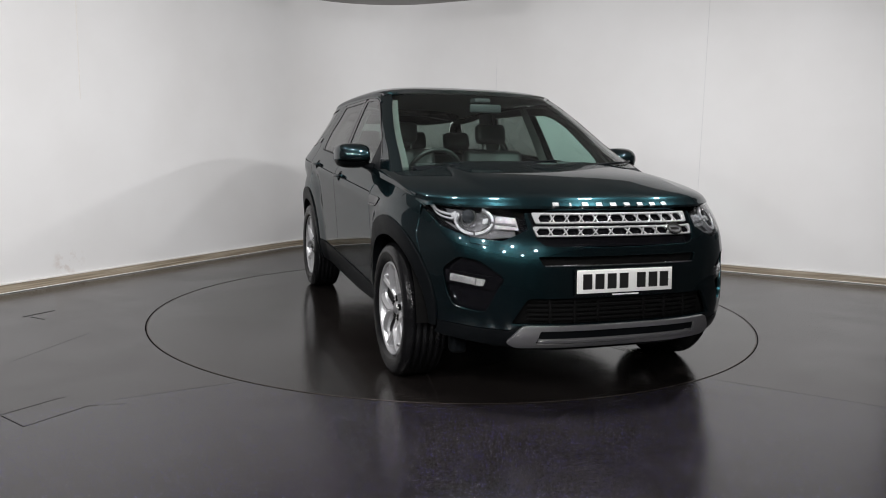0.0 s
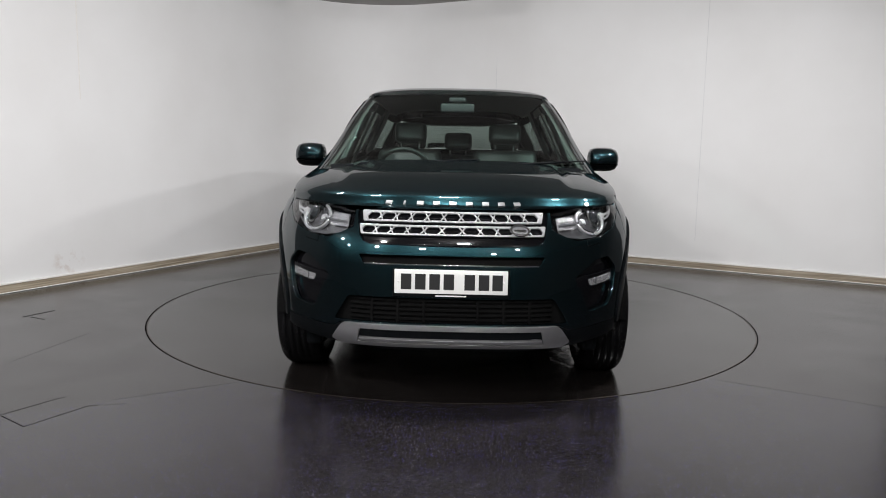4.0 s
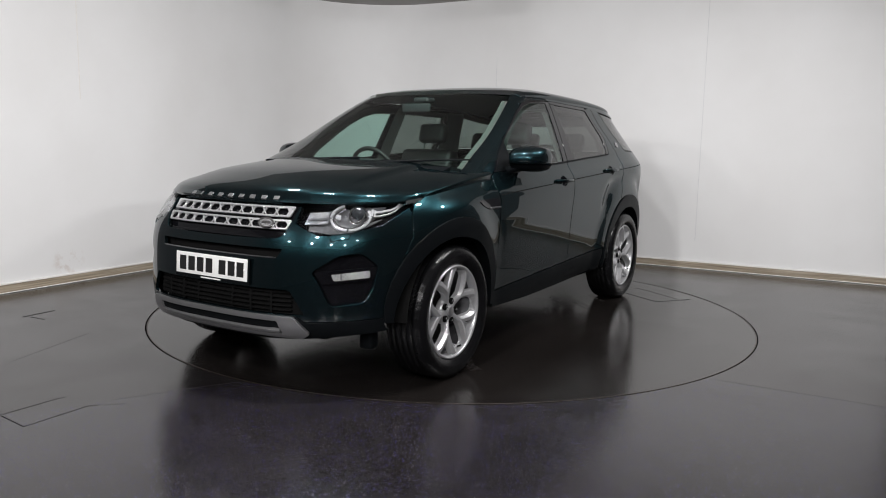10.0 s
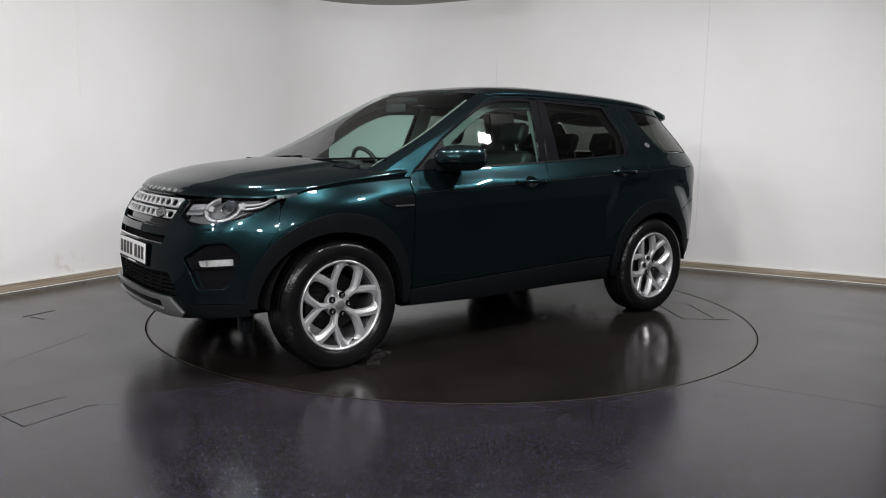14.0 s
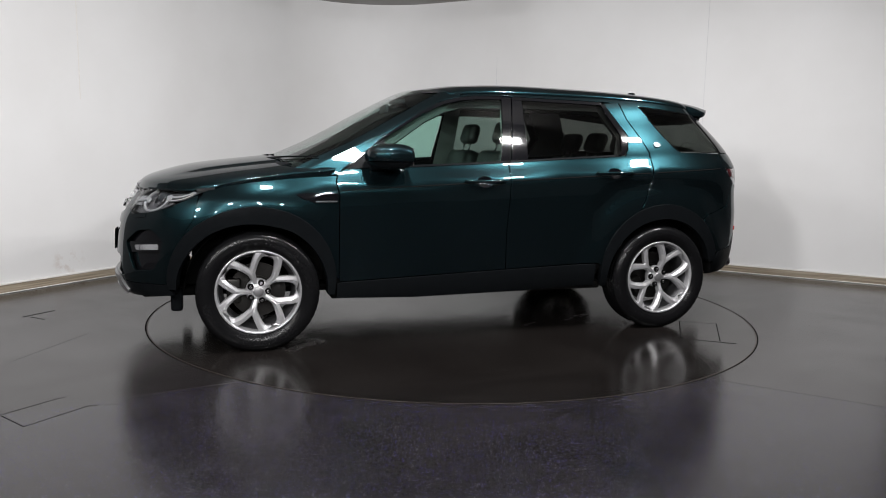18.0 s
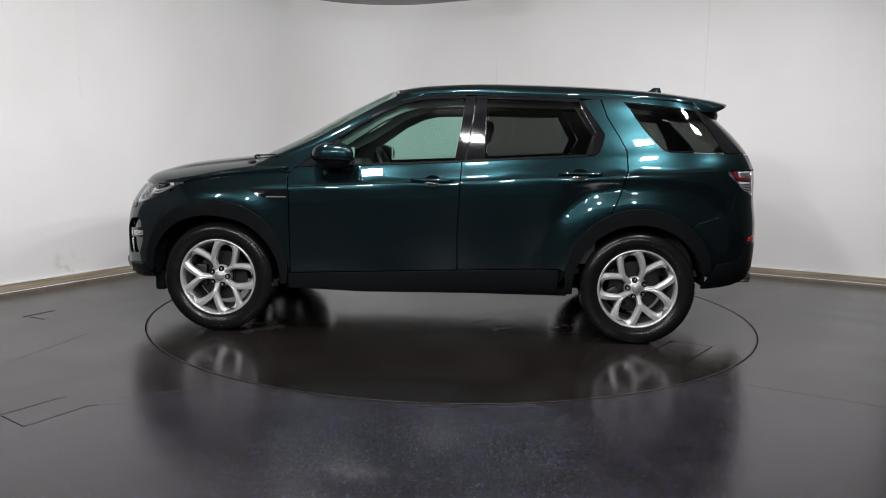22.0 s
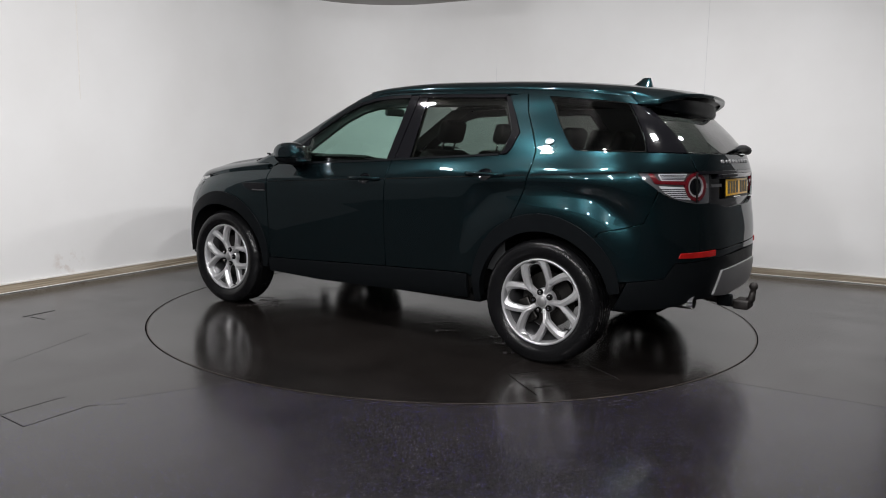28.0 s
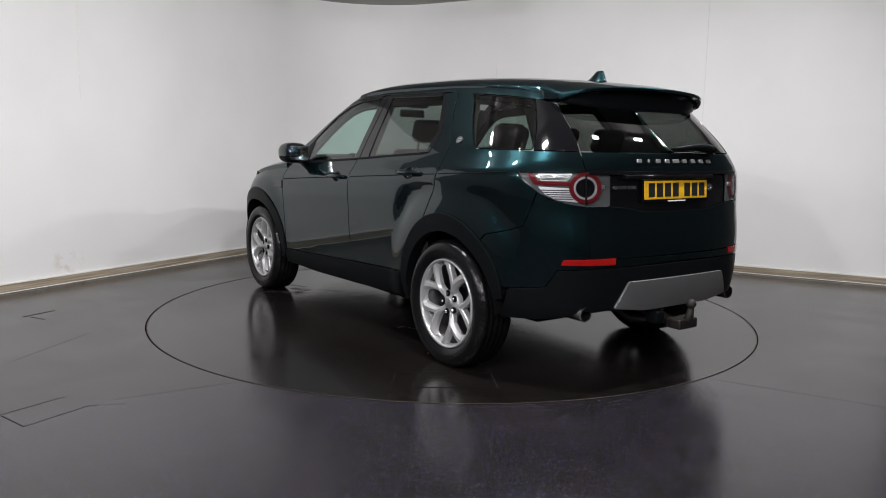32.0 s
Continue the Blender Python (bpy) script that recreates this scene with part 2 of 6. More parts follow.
M_RUST = plain("worn_black_steel", (0.014, 0.011, 0.010), 0.6, metal=0.2, grain=0.5, scale=60, bump=0.002)
M_CLOTH = plain("black_leather", (0.009, 0.009, 0.009), 0.45, grain=0.2, scale=70, bump=0.001)
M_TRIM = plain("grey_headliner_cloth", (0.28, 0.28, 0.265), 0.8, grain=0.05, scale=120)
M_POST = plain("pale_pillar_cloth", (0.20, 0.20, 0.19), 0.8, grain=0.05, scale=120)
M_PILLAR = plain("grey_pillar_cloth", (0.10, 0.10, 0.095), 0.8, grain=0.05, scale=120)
M_DASH = plain("charcoal_dashboard", (0.030, 0.031, 0.033), 0.55, grain=0.15, scale=160, bump=0.0004)
M_GLASS = glass("green_tinted_glass", (0.62, 0.83, 0.76))
M_SCREEN = glass("windscreen_glass", (0.70, 0.84, 0.79))
M_PRIVACY = glass("dark_privacy_glass", (0.27, 0.29, 0.275))
M_CLEAR = glass("clear_lamp_cover", (0.93, 0.94, 0.95), 1.35)
M_WALL = wall_paint()
M_FLOOR = floor_vinyl("dark_glitter_floor")
M_DISC = floor_vinyl("dark_plain_vinyl", False)
M_WOOD = skirting_wood()
M_CEIL = plain("grey_ceiling_paint", (0.36, 0.35, 0.34), 0.8, grain=0.05, scale=4)
M_DARKWALL = plain("grey_wall_paint", (0.10, 0.10, 0.104), 0.7, grain=0.15, scale=3)
M_SCUFF = plain("floor_scuff", (0.012, 0.011, 0.011), 0.35)
M_CHALK = plain("rubbed_floor_mark", (0.0115, 0.0100, 0.0095), 0.24, grain=0.5, scale=25)
M_EDGE = plain("worn_edge_metal", (0.050, 0.040, 0.033), 0.35, metal=0.5, grain=0.4, scale=8)
# alloy with the wheel barrel's inner shade put into its colour; also the vent blade
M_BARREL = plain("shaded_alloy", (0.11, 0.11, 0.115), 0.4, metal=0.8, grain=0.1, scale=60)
M_JOINT = plain("grey_board_joint", (0.66, 0.66, 0.67), 0.6, grain=0.1, scale=20)
M_CAULK = plain("white_bead", (0.75, 0.73, 0.70), 0.5, grain=0.1, scale=40)
# black for real seams and gaps, and for the waist crease's drawn shade
M_SEAM_SHADE = plain("black_seam_and_shade", (0.004, 0.004, 0.004), 0.8, spec=0.1)
M_GLOW = plain("lamp_diffuser", (1.0, 0.97, 0.93), 0.6, emit=6.0)
M_ALU = plain("white_lamp_frame", (0.7, 0.7, 0.7), 0.4)


# ---------------------------------------------------------------- mesh tools
def part(name, bm, mat, parent, label="", smooth=True):
    me = bpy.data.meshes.new(name)
    bm.to_mesh(me)
    bm.free()
    if smooth:
        me.shade_smooth()
    me.materials.append(mat)
    ob = new(name, me)
    ob.parent = parent
    if label:
        ob["label"] = label
    return ob


def mesh_part(name, verts, faces, mat, parent, label="", normals=None):
    me = bpy.data.meshes.new(name)
    me.from_pydata([tuple(v) for v in verts], [], faces)
    me.shade_smooth()
    if normals is not None:
        me.normals_split_custom_set_from_vertices([tuple(n) for n in normals])
    me.materials.append(mat)
    ob = new(name, me)
    ob.parent = parent
    if label:
        ob["label"] = label
    return ob


def thing(name, label, category, group="", kind=""):
    return tagged(new(name), label, category, group, kind)


def box(bm, lo, hi, bevel=0.0, m=None):
    r = bmesh.ops.create_cube(bm, size=1.0)
    v = r["verts"]
    c = [(lo[i] + hi[i]) / 2 for i in range(3)]
    s = [hi[i] - lo[i] for i in range(3)]
    for q in v:
        q.co = Vector([c[i] + q.co[i] * s[i] for i in range(3)])
    if bevel:
        e = list({e for q in v for e in q.link_edges})
        out = bmesh.ops.bevel(bm, geom=e, offset=bevel, segments=3, affect="EDGES", profile=0.5)
        v = list({q for f in out["faces"] for q in f.verts} | {q for q in v if q.is_valid})
    if m is not None:
        bmesh.ops.transform(bm, matrix=m, verts=v)
    return v


def revolve(bm, profile, n=48, axis="y", m=None, close=False):
    """A turned shape: profile of (radius, along) round the y axis."""
    rings = []
    for k in range(n):
        a = 2 * math.pi * k / n
        rings.append([bm.verts.new((r * math.cos(a), s, r * math.sin(a))) for r, s in profile])
    cnt = len(profile)
    for k in range(n):
        p, q = rings[k], rings[(k + 1) % n]
        for i in range(cnt if close else cnt - 1):
            j = (i + 1) % cnt
            bm.faces.new((p[i], p[j], q[j], q[i]))
    vs = [v for r in rings for v in r]
    if axis == "x":
        bmesh.ops.transform(bm, matrix=Matrix.Rotation(-math.pi / 2, 4, "Z"), verts=vs)
    if axis == "z":
        bmesh.ops.transform(bm, matrix=Matrix.Rotation(math.pi / 2, 4, "X"), verts=vs)
    if m is not None:
        bmesh.ops.transform(bm, matrix=m, verts=vs)
    bmesh.ops.recalc_face_normals(bm, faces=bm.faces)
    return vs


def tube(bm, path, radius, n=10, closed=False):
    """A round bar along a path; radius may be a list."""
    pts = [Vector(p) for p in path]
    rad = radius if isinstance(radius, (list, tuple)) else [radius] * len(pts)
    rings = []
    for i, p in enumerate(pts):
        a = pts[i - 1] if (i or closed) else p
        b = pts[(i + 1) % len(pts)] if (i < len(pts) - 1 or closed) else p
        d = (b - a).normalized()
        up = Vector((0, 0, 1)) if abs(d.z) < 0.9 else Vector((1, 0, 0))
        s = d.cross(up).normalized()
        w = s.cross(d)
        rings.append([bm.verts.new(p + (s * math.cos(t) + w * math.sin(t)) * rad[i])
                      for t in (2 * math.pi * k / n for k in range(n))])
    m = len(pts)
    for i in range(m if closed else m - 1):
        p, q = rings[i], rings[(i + 1) % m]
        for k in range(n):
            bm.faces.new((p[k], p[(k + 1) % n], q[(k + 1) % n], q[k]))
    if not closed:
        bm.faces.new(rings[0][::-1])
        bm.faces.new(rings[-1])
    bmesh.ops.recalc_face_normals(bm, faces=bm.faces)


def loft(bm, sections, caps=True, ring=True):
    rows = [[bm.verts.new(p) for p in s] for s in sections]
    n = len(rows[0])
    for a, b in zip(rows, rows[1:]):
        for k in range(n if ring else n - 1):
            j = (k + 1) % n
            bm.faces.new((a[k], a[j], b[j], b[k]))
    if caps and ring:
        bm.faces.new(rows[0][::-1])
        bm.faces.new(rows[-1])
    bmesh.ops.recalc_face_normals(bm, faces=bm.faces)
    return rows


def smooth_curve(*pts):
    """A smooth function through the points, without overshoot."""
    xs = np.array([p[0] for p in pts], float)
    ys = np.array([p[1] for p in pts], float)
    h = np.diff(xs)
    d = np.diff(ys) / h
    m = np.zeros(len(xs))
    m[0], m[-1] = d[0], d[-1]
    for i in range(1, len(xs) - 1):
        if d[i - 1] * d[i] > 0:
            w1, w2 = 2 * h[i] + h[i - 1], h[i] + 2 * h[i - 1]
            m[i] = (w1 + w2) / (w1 / d[i - 1] + w2 / d[i])

    def f(x):
        x = np.clip(np.asarray(x, float), xs[0], xs[-1])
        i = np.clip(np.searchsorted(xs, x, side="right") - 1, 0, len(h) - 1)
        t = (x - xs[i]) / h[i]
        return ((1 + 2 * t) * (1 - t) ** 2 * ys[i] + t * (1 - t) ** 2 * h[i] * m[i]
                + t * t * (3 - 2 * t) * ys[i + 1] + t * t * (t - 1) * h[i] * m[i + 1])
    return f


def step(a, b, x):
    t = np.clip((np.asarray(x, float) - a) / (b - a), 0, 1)
    return t * t * (3 - 2 * t)


# ---------------------------------------------------------------- the room
LONG_A, LONG_B, ROUND = 10.5, 12.0, 1.3


def room_loop(inset=0.0, seg=14):
    """The room's outline, with rounded corners, as places on the floor."""
    out = []
    r = ROUND - inset
    for ca, cb, a0 in ((ROUND, ROUND, 180), (LONG_A - ROUND, ROUND, 270), (LONG_A - ROUND, LONG_B - ROUND, 0), (ROUND, LONG_B - ROUND, 90)):
        for k in range(seg + 1):
            t = radians(a0 + 90 * k / seg)
            out.append(room(ca + r * math.cos(t), cb + r * math.sin(t)))
    return out


def wall_band(name, mat, kind, label, profile):
    """A band along the white walls: profile of (inset, height)."""
    bm = bmesh.new()
    rows = []
    for k in range(21):
        row = []
        for i, z in profile:
            if k in (0, 20):
                p = room(i, WHITE_B) if k == 0 else room(WHITE_A, i)
            else:
                t, r = math.pi * (1 + 0.5 * (k - 1) / 18), ROUND - i
                p = room(ROUND + r * math.cos(t), ROUND + r * math.sin(t))
            row.append(p + Vector((0, 0, z)))
        rows.append(row)
    loft(bm, rows)
    ob = part(name, bm, mat, None)
    ob.data.set_sharp_from_angle(angle=radians(40))
    return tagged(ob, label, kind, kind="structure")


def wall_piece(name, mat, label, path):
    """A wall, 15 cm thick, along a path on the floor."""
    bm = bmesh.new()
    rows = []
    for i, p in enumerate(path):
        d = (path[min(i + 1, len(path) - 1)] - path[max(i - 1, 0)]).normalized()
        n = Vector((-d.y, d.x, 0)) * 0.15
        rows.append([p + Vector((0, 0, 0)), p + Vector((0, 0, CEIL + 0.05)), p + n + Vector((0, 0, CEIL + 0.05)), p + n])
    loft(bm, rows)
    ob = part(name, bm, mat, None)
    ob.data.set_sharp_from_angle(angle=radians(30))
    return tagged(ob, label, "wall", kind="structure")


corner = [room(ROUND + ROUND * math.cos(t), ROUND + ROUND * math.sin(t)) for t in np.linspace(math.pi, 1.5 * math.pi, 19)]
WHITE_A, WHITE_B = 6.5, 5.05
wall_piece("wall_white", M_WALL, "white painted studio wall with a rounded corner", [room(0, WHITE_B)] + corner + [room(WHITE_A, 0)])
loop = room_loop()
wall_piece("wall_dark", M_DARKWALL, "plain grey wall of the drive-in end", [room(WHITE_A, 0)] + loop[15:] + [room(0, WHITE_B)])
wall_band("baseboard", M_WOOD, "baseboard", "worn bare wood skirting board along the wall", [(0.0, 0.076), (0.016, 0.074), (0.018, 0.010), (0.0, 0.008)])
wall_band("trim", M_CAULK, "trim", "thin white bead on the skirting", [(0.0, 0.084), (0.020, 0.082), (0.020, 0.073), (0.0, 0.073)])
wall_band("trim", M_CAULK, "trim", "thin white bead at the foot of the skirting", [(0.018, 0.011), (0.022, 0.010), (0.023, 0.004), (0.018, 0.004)])



def wall_joint(a, b, z0, z1, wide, mat):
    """A thin upright joint in the wall's boards."""
    bm = bmesh.new()
    along, inward = (E2, -E1) if b == 0 else (-E1, E2)
    p = room(a, b)
    rows = []
    for z in (z0, z1):
        rows.append([p + along * q * wide / 2 + inward * d + Vector((0, 0, z)) for q, d in ((-1, 0.0), (-0.6, 0.0012), (0.6, 0.0012), (1, 0.0))])
    loft(bm, rows, caps=False, ring=False)
    return tagged(part("trim", bm, mat, None, smooth=False), "thin upright joint between wall boards", "trim", kind="structure")


wall_joint(0, 3.92, 1.60, CEIL, 0.010, M_CAULK)
wall_joint(2.18, 0, 1.30, 2.30, 0.006, M_JOINT)
wall_joint(4.55, 0, 0.30, CEIL, 0.006, M_JOINT)

R_TABLE = 2.212


def slab(name, mat, loop, z0, z1, label, cat, hole=None):
    bm = bmesh.new()
    top = [bm.verts.new((p[0], p[1], z1)) for p in loop]
    low = [bm.verts.new((p[0], p[1], z0)) for p in loop]
    n = len(loop)
    for k in range(n):
        bm.faces.new((low[k], low[(k + 1) % n], top[(k + 1) % n], top[k]))
    if hole:
        ht = [bm.verts.new((p[0], p[1], z1)) for p in hole]
        hl = [bm.verts.new((p[0], p[1], z0)) for p in hole]
        m = len(hole)
        for k in range(m):
            bm.faces.new((ht[k], ht[(k + 1) % m], hl[(k + 1) % m], hl[k]))
        bmesh.ops.triangle_fill(bm, edges=[bm.edges.get((top[k], top[(k + 1) % n])) for k in range(n)]
                                + [bm.edges.get((ht[k], ht[(k + 1) % m])) for k in range(m)], use_beauty=True)
    else:
        bm.faces.new(top)
        bm.faces.new(low[::-1])
    bmesh.ops.recalc_face_normals(bm, faces=bm.faces)
    return bm


def circle(r, n=160):
    return [(r * math.cos(2 * math.pi * k / n), r * math.sin(2 * math.pi * k / n)) for k in range(n)]


floor = part("floor", slab("floor", M_FLOOR, room_loop(-0.1), -0.06, 0.0, "", "", [(x - 0.0008, y + 0.004) for x, y in circle(R_TABLE + 0.0075)]), M_FLOOR, None, smooth=False)
tagged(floor, "dark polished vinyl floor with blue and white glitter chips", "floor", kind="structure")
pit = part("floor_pit", slab("pit", M_SEAM_SHADE, circle(R_TABLE + 0.1), -0.12, -0.062, "", ""), M_SEAM_SHADE, None, smooth=False)
tagged(pit, "black pit under the turntable's gap", "floor", kind="structure")
ceiling = part("ceiling", slab("ceiling", M_CEIL, room_loop(-0.1), CEIL, CEIL + 0.1, "", ""), M_CEIL, None, smooth=False)
tagged(ceiling, "grey painted studio ceiling", "ceiling", kind="structure")


def seam(name, pts, width, parent, mat=M_SEAM_SHADE, z=0.0012, label=""):
    """A thin cut line in the floor along a path."""
    bm = bmesh.new()
    for a, b in zip(pts, pts[1:]):
        a, b = Vector((*a, z)), Vector((*b, z))
        d = (b - a).normalized()
        s = Vector((-d.y, d.x, 0)) * width / 2
        lo = [bm.verts.new(p) for p in (a - s, b - s, b + s, a + s)]
        bm.faces.new(lo)
    return part(name, bm, mat, parent, label, smooth=False)


hatch = thing("floor_hatch", "small rectangular access hatch cut into the dark floor", "hatch")
seam("joint", [(-2.05, -2.52), (-1.88, -2.235), (-1.865, -2.235)], 0.004, hatch)
seam("joint", [(-2.02, -2.50), (-1.85, -2.62), (-1.70, -2.345), (-1.66, -2.335)], 0.004, hatch)
seam("scuff", [(-1.63, -2.33), (-1.54, -2.30)], 0.003, hatch, M_SCUFF)
hatch = thing("floor_hatch", "cut joint of a cable hatch in the dark floor", "hatch")
seam("joint", [(-3.02, -0.60), (-2.91, -0.38)], 0.012, hatch)
seam("joint", [(-2.96, -0.60), (-2.83, -0.66)], 0.008, hatch)
seam("scuff", [(-2.47, -1.67), (-2.35, -1.0)], 0.003, hatch, M_SCUFF)

seam_left = thing("floor_seam", "fine laid seam between dark floor sheets", "seam")
seam("joint", [(-1.62, -2.250), (-1.36, -2.094), (-1.12, -1.950)], 0.003, seam_left, M_SCUFF)
seam_right = thing("floor_seam", "fine laid seam between dark floor sheets", "seam")
seam("joint", [(1.43, -1.709), (2.2, -2.140), (3.4, -2.812)], 0.003, seam_right, M_SCUFF)

turntable = thing("turntable", "round motorised turntable flush with the dark floor", "turntable")
part("disc", slab("disc", M_DISC, circle(R_TABLE - 0.003), -0.05, 0.0, "", ""), M_DISC, turntable, smooth=False)
bm = bmesh.new()
revolve(bm, [(R_TABLE - 0.0035, 0.0006), (R_TABLE - 0.0045, 0.0012), (R_TABLE - 0.010, 0.0012), (R_TABLE - 0.011, 0.0006)], 160, axis="z")
part("edge_band", bm, M_EDGE, turntable, "worn brown metal edge band")
seam("joint", [(-1.51, 0.81), (-1.73, 0.94)], 0.006, turntable, M_SCUFF)
seam("joint", [(-1.51, 0.81), (-1.22, 1.25), (-1.50, 1.46)], 0.008, turntable)
seam("joint", [(-1.73, 0.94), (-1.44, 1.37)], 0.006, turntable)

# rubbed tyre and shoe marks on the disc
rnd = random.Random(4)
for cx, cy, n in ((-0.75, 0.48, 7), (1.25, 0.45, 5)):
    for k in range(n):
        x, y, a = cx + rnd.gauss(0, 0.24), cy + rnd.gauss(0, 0.16), rnd.uniform(0.1, 0.5)
        pts = [(x + d * math.cos(a + d * 1.2), y + d * math.sin(a + d * 1.2)) for d in np.linspace(0, rnd.uniform(0.10, 0.34), 5)]
        seam("scuff", pts, rnd.uniform(0.03, 0.08), turntable, M_CHALK, z=0.0008 + 0.00004 * k)

# light panels under the ceiling
first = None
for place, tilt, watts in PANELS:
    m = lamp_pose(place, tilt)
    if first is None:
        first = thing("ceiling_light", "rectangular white light panel hung under the ceiling", "lamp", "ceiling light panels")
        h, g = SIDE / 2 + 0.012, DEEP / 2 + 0.012
        bm = bmesh.new()
        for lo, hi in (((-h, -g), (h, -g + 0.012)), ((-h, g - 0.012), (h, g)), ((-h, -g + 0.012), (-h + 0.012, g - 0.012)), ((h - 0.012, -g + 0.012), (h, g - 0.012))):
            box(bm, (*lo, -0.025), (*hi, 0.0))
        part("frame", bm, M_ALU, first, smooth=False)
        for q in (-0.05, 0.05):
            bm = bmesh.new()
            tube(bm, [(q, 0, -0.005), (q, 0, DROP + 0.05)], 0.004, 8)
            part("hanger", bm, M_ALU, first)
        bm = bmesh.new()
        box(bm, (-SIDE / 2, -DEEP / 2, -0.02), (SIDE / 2, DEEP / 2, -0.002))
        part("diffuser", bm, M_GLOW, first, "glowing white diffuser", smooth=False)
        first.matrix_basis = m
    else:
        copy_thing(first, m)


# ---------------------------------------------------------------- the car's surfaces
# car space: x forward, y to its left, z up, origin on the ground midway between the axles
WB, HUBZ, TYRE = 1.3705, 0.36, 0.363
NF, NR, X0F, X0R = 2.6, 3.6, 1.2, -1.3
nose_power = smooth_curve((0.2, 3.0), (0.70, 3.05), (0.80, 2.95), (0.95, 2.65), (1.2, 2.6))
side_z = smooth_curve((0.20, 0.815), (0.29, 0.862), (0.40, 0.8875), (0.50, 0.8955), (0.62, 0.9045), (0.72, 0.9120), (0.82, 0.9190), (0.92, 0.926),
                      (0.99, 0.926), (1.035, 0.915), (1.07, 0.893), (1.12, 0.862), (1.18, 0.836), (1.28, 0.795), (1.42, 0.735),
                      (1.56, 0.668), (1.66, 0.600))
front_x = smooth_curve((0.18, 2.04), (0.26, 2.125), (0.34, 2.205), (0.39, 2.227), (0.44, 2.233), (0.58, 2.225), (0.70, 2.212), (0.80, 2.19),
                       (0.87, 2.16), (0.93, 2.125), (0.98, 2.085), (1.03, 2.03), (1.10, 1.95))
rear_x = smooth_curve((0.18, -2.05), (0.30, -2.17), (0.45, -2.24), (0.60, -2.25), (0.75, -2.245), (0.95, -2.215), (1.10, -2.205),
                      (1.22, -2.175), (1.29, -2.13), (1.48, -1.94), (1.60, -1.80))
screen_x = smooth_curve((1.00, 1.57), (1.05, 1.46), (1.16, 1.22), (1.28, 0.96), (1.45, 0.65), (1.58, 0.405), (1.64, 0.27), (1.69, 0.08))
roof_edge = smooth_curve((-2.05, 1.49), (-1.69, 1.545), (-1.3, 1.580), (-1.0, 1.592), (-0.3, 1.602), (0.0, 1.592), (0.2, 1.548), (0.4, 1.45))
roof_top = smooth_curve((-2.1, 1.575), (-1.69, 1.627), (-1.3, 1.660), (-0.9, 1.678), (-0.4, 1.686), (0.0, 1.668), (0.25, 1.633), (0.45, 1.56))


def width(x, z):
    """Half the car's width at a length and height: body side, shoulder line, tumblehome and wheel-arch flare."""
    x, z = np.broadcast_arrays(np.asarray(x, float), np.asarray(z, float))
    zz = z + 0.055 * x * (1 - step(1.2, 1.5, z))
    y = side_z(zz)
    for hub in (WB, -WB):
        r = np.hypot(x - hub, z - HUBZ)
        inner = 1 - step(0.20, 0.56, WB - x) if hub > 0 else 1.0
        y = y + 0.026 * (1 - step(0.50, 0.68, r)) * (1 - step(0.88, 1.06, z)) * inner
    # the side is drawn in above the rear arch, so that its flare reads as a haunch
    r = np.hypot(x + WB, z - HUBZ)
    y = y - 0.020 * np.exp(-((r - 0.70) / 0.065) ** 2) * step(0.70, 0.85, z) * (1 - step(0.97, 1.06, z)) * (1 - step(0.42, 0.60, np.abs(x + WB)))
    up = step(1.05, 1.35, z)
    y = y * (1 - up * 0.03 * np.clip((-x - 0.9) / 1.0, 0, 1.2) ** 2) * (1 - up * 0.03 * np.clip((x - 0.1) / 0.7, 0, 1) ** 2)
    return y


def quarter(n):
    t = np.linspace(0, math.pi / 2, 400)
    return np.cos(t) ** (2 / n), np.sin(t) ** (2 / n)


CF, SF = quarter(NF)
CR, SR = quarter(NR)
REF_X = np.concatenate([X0F + 1.02 * CF, np.linspace(X0F, X0R, 60)[1:-1], X0R - 0.94 * CR[::-1]])
REF_Y = np.concatenate([0.93 * SF, np.full(58, 0.93), 0.93 * SR[::-1]])
REF_U = np.concatenate([[0], np.cumsum(np.hypot(np.diff(REF_X), np.diff(REF_Y)))])
U_TAB_T = np.concatenate([np.linspace(0, 1, 400), np.linspace(1, 2, 60)[1:-1], np.linspace(2, 3, 400)])
U_END = REF_U[-1]


def at_front(y):
    return float(np.interp(abs(y), REF_Y[:400], REF_U[:400]))


def at_rear(y):
    return float(U_END - np.interp(abs(y), REF_Y[::-1][:400], (U_END - REF_U)[::-1][:400]))


def at_side(x):
    return float(np.interp(-x, -REF_X, REF_U))


def shell(u, z):
    """The body's outer surface: u runs from the nose's middle round the left side to the tail's middle."""
    u, z = np.broadcast_arrays(np.asarray(u, float), np.asarray(z, float))
    right = np.where((u < 0) | (u > U_END), -1.0, 1.0)
    u = np.abs(u)
    u = np.where(u > U_END, 2 * U_END - u, u)
    t = np.interp(u, REF_U, U_TAB_T)
    fa, ra = np.clip(t, 0, 1) * math.pi / 2, np.clip(3 - t, 0, 1) * math.pi / 2
    nf = nose_power(z)
    cf, sf = np.cos(fa) ** (2 / nf), np.sin(fa) ** (2 / nf)
    cr, sr = np.cos(ra) ** (2 / NR), np.sin(ra) ** (2 / NR)
    x = np.where(t < 1, X0F + (front_x(z) - X0F) * cf, np.where(t > 2, X0R + (rear_x(z) - X0R) * cr, X0F + (X0R - X0F) * np.clip(t - 1, 0, 1)))
    y = right * width(x, z) * np.where(t < 1, sf, np.where(t > 2, sr, 1.0))
    return np.stack([x, y, z], -1)


NW, AW = 3.0, 0.45


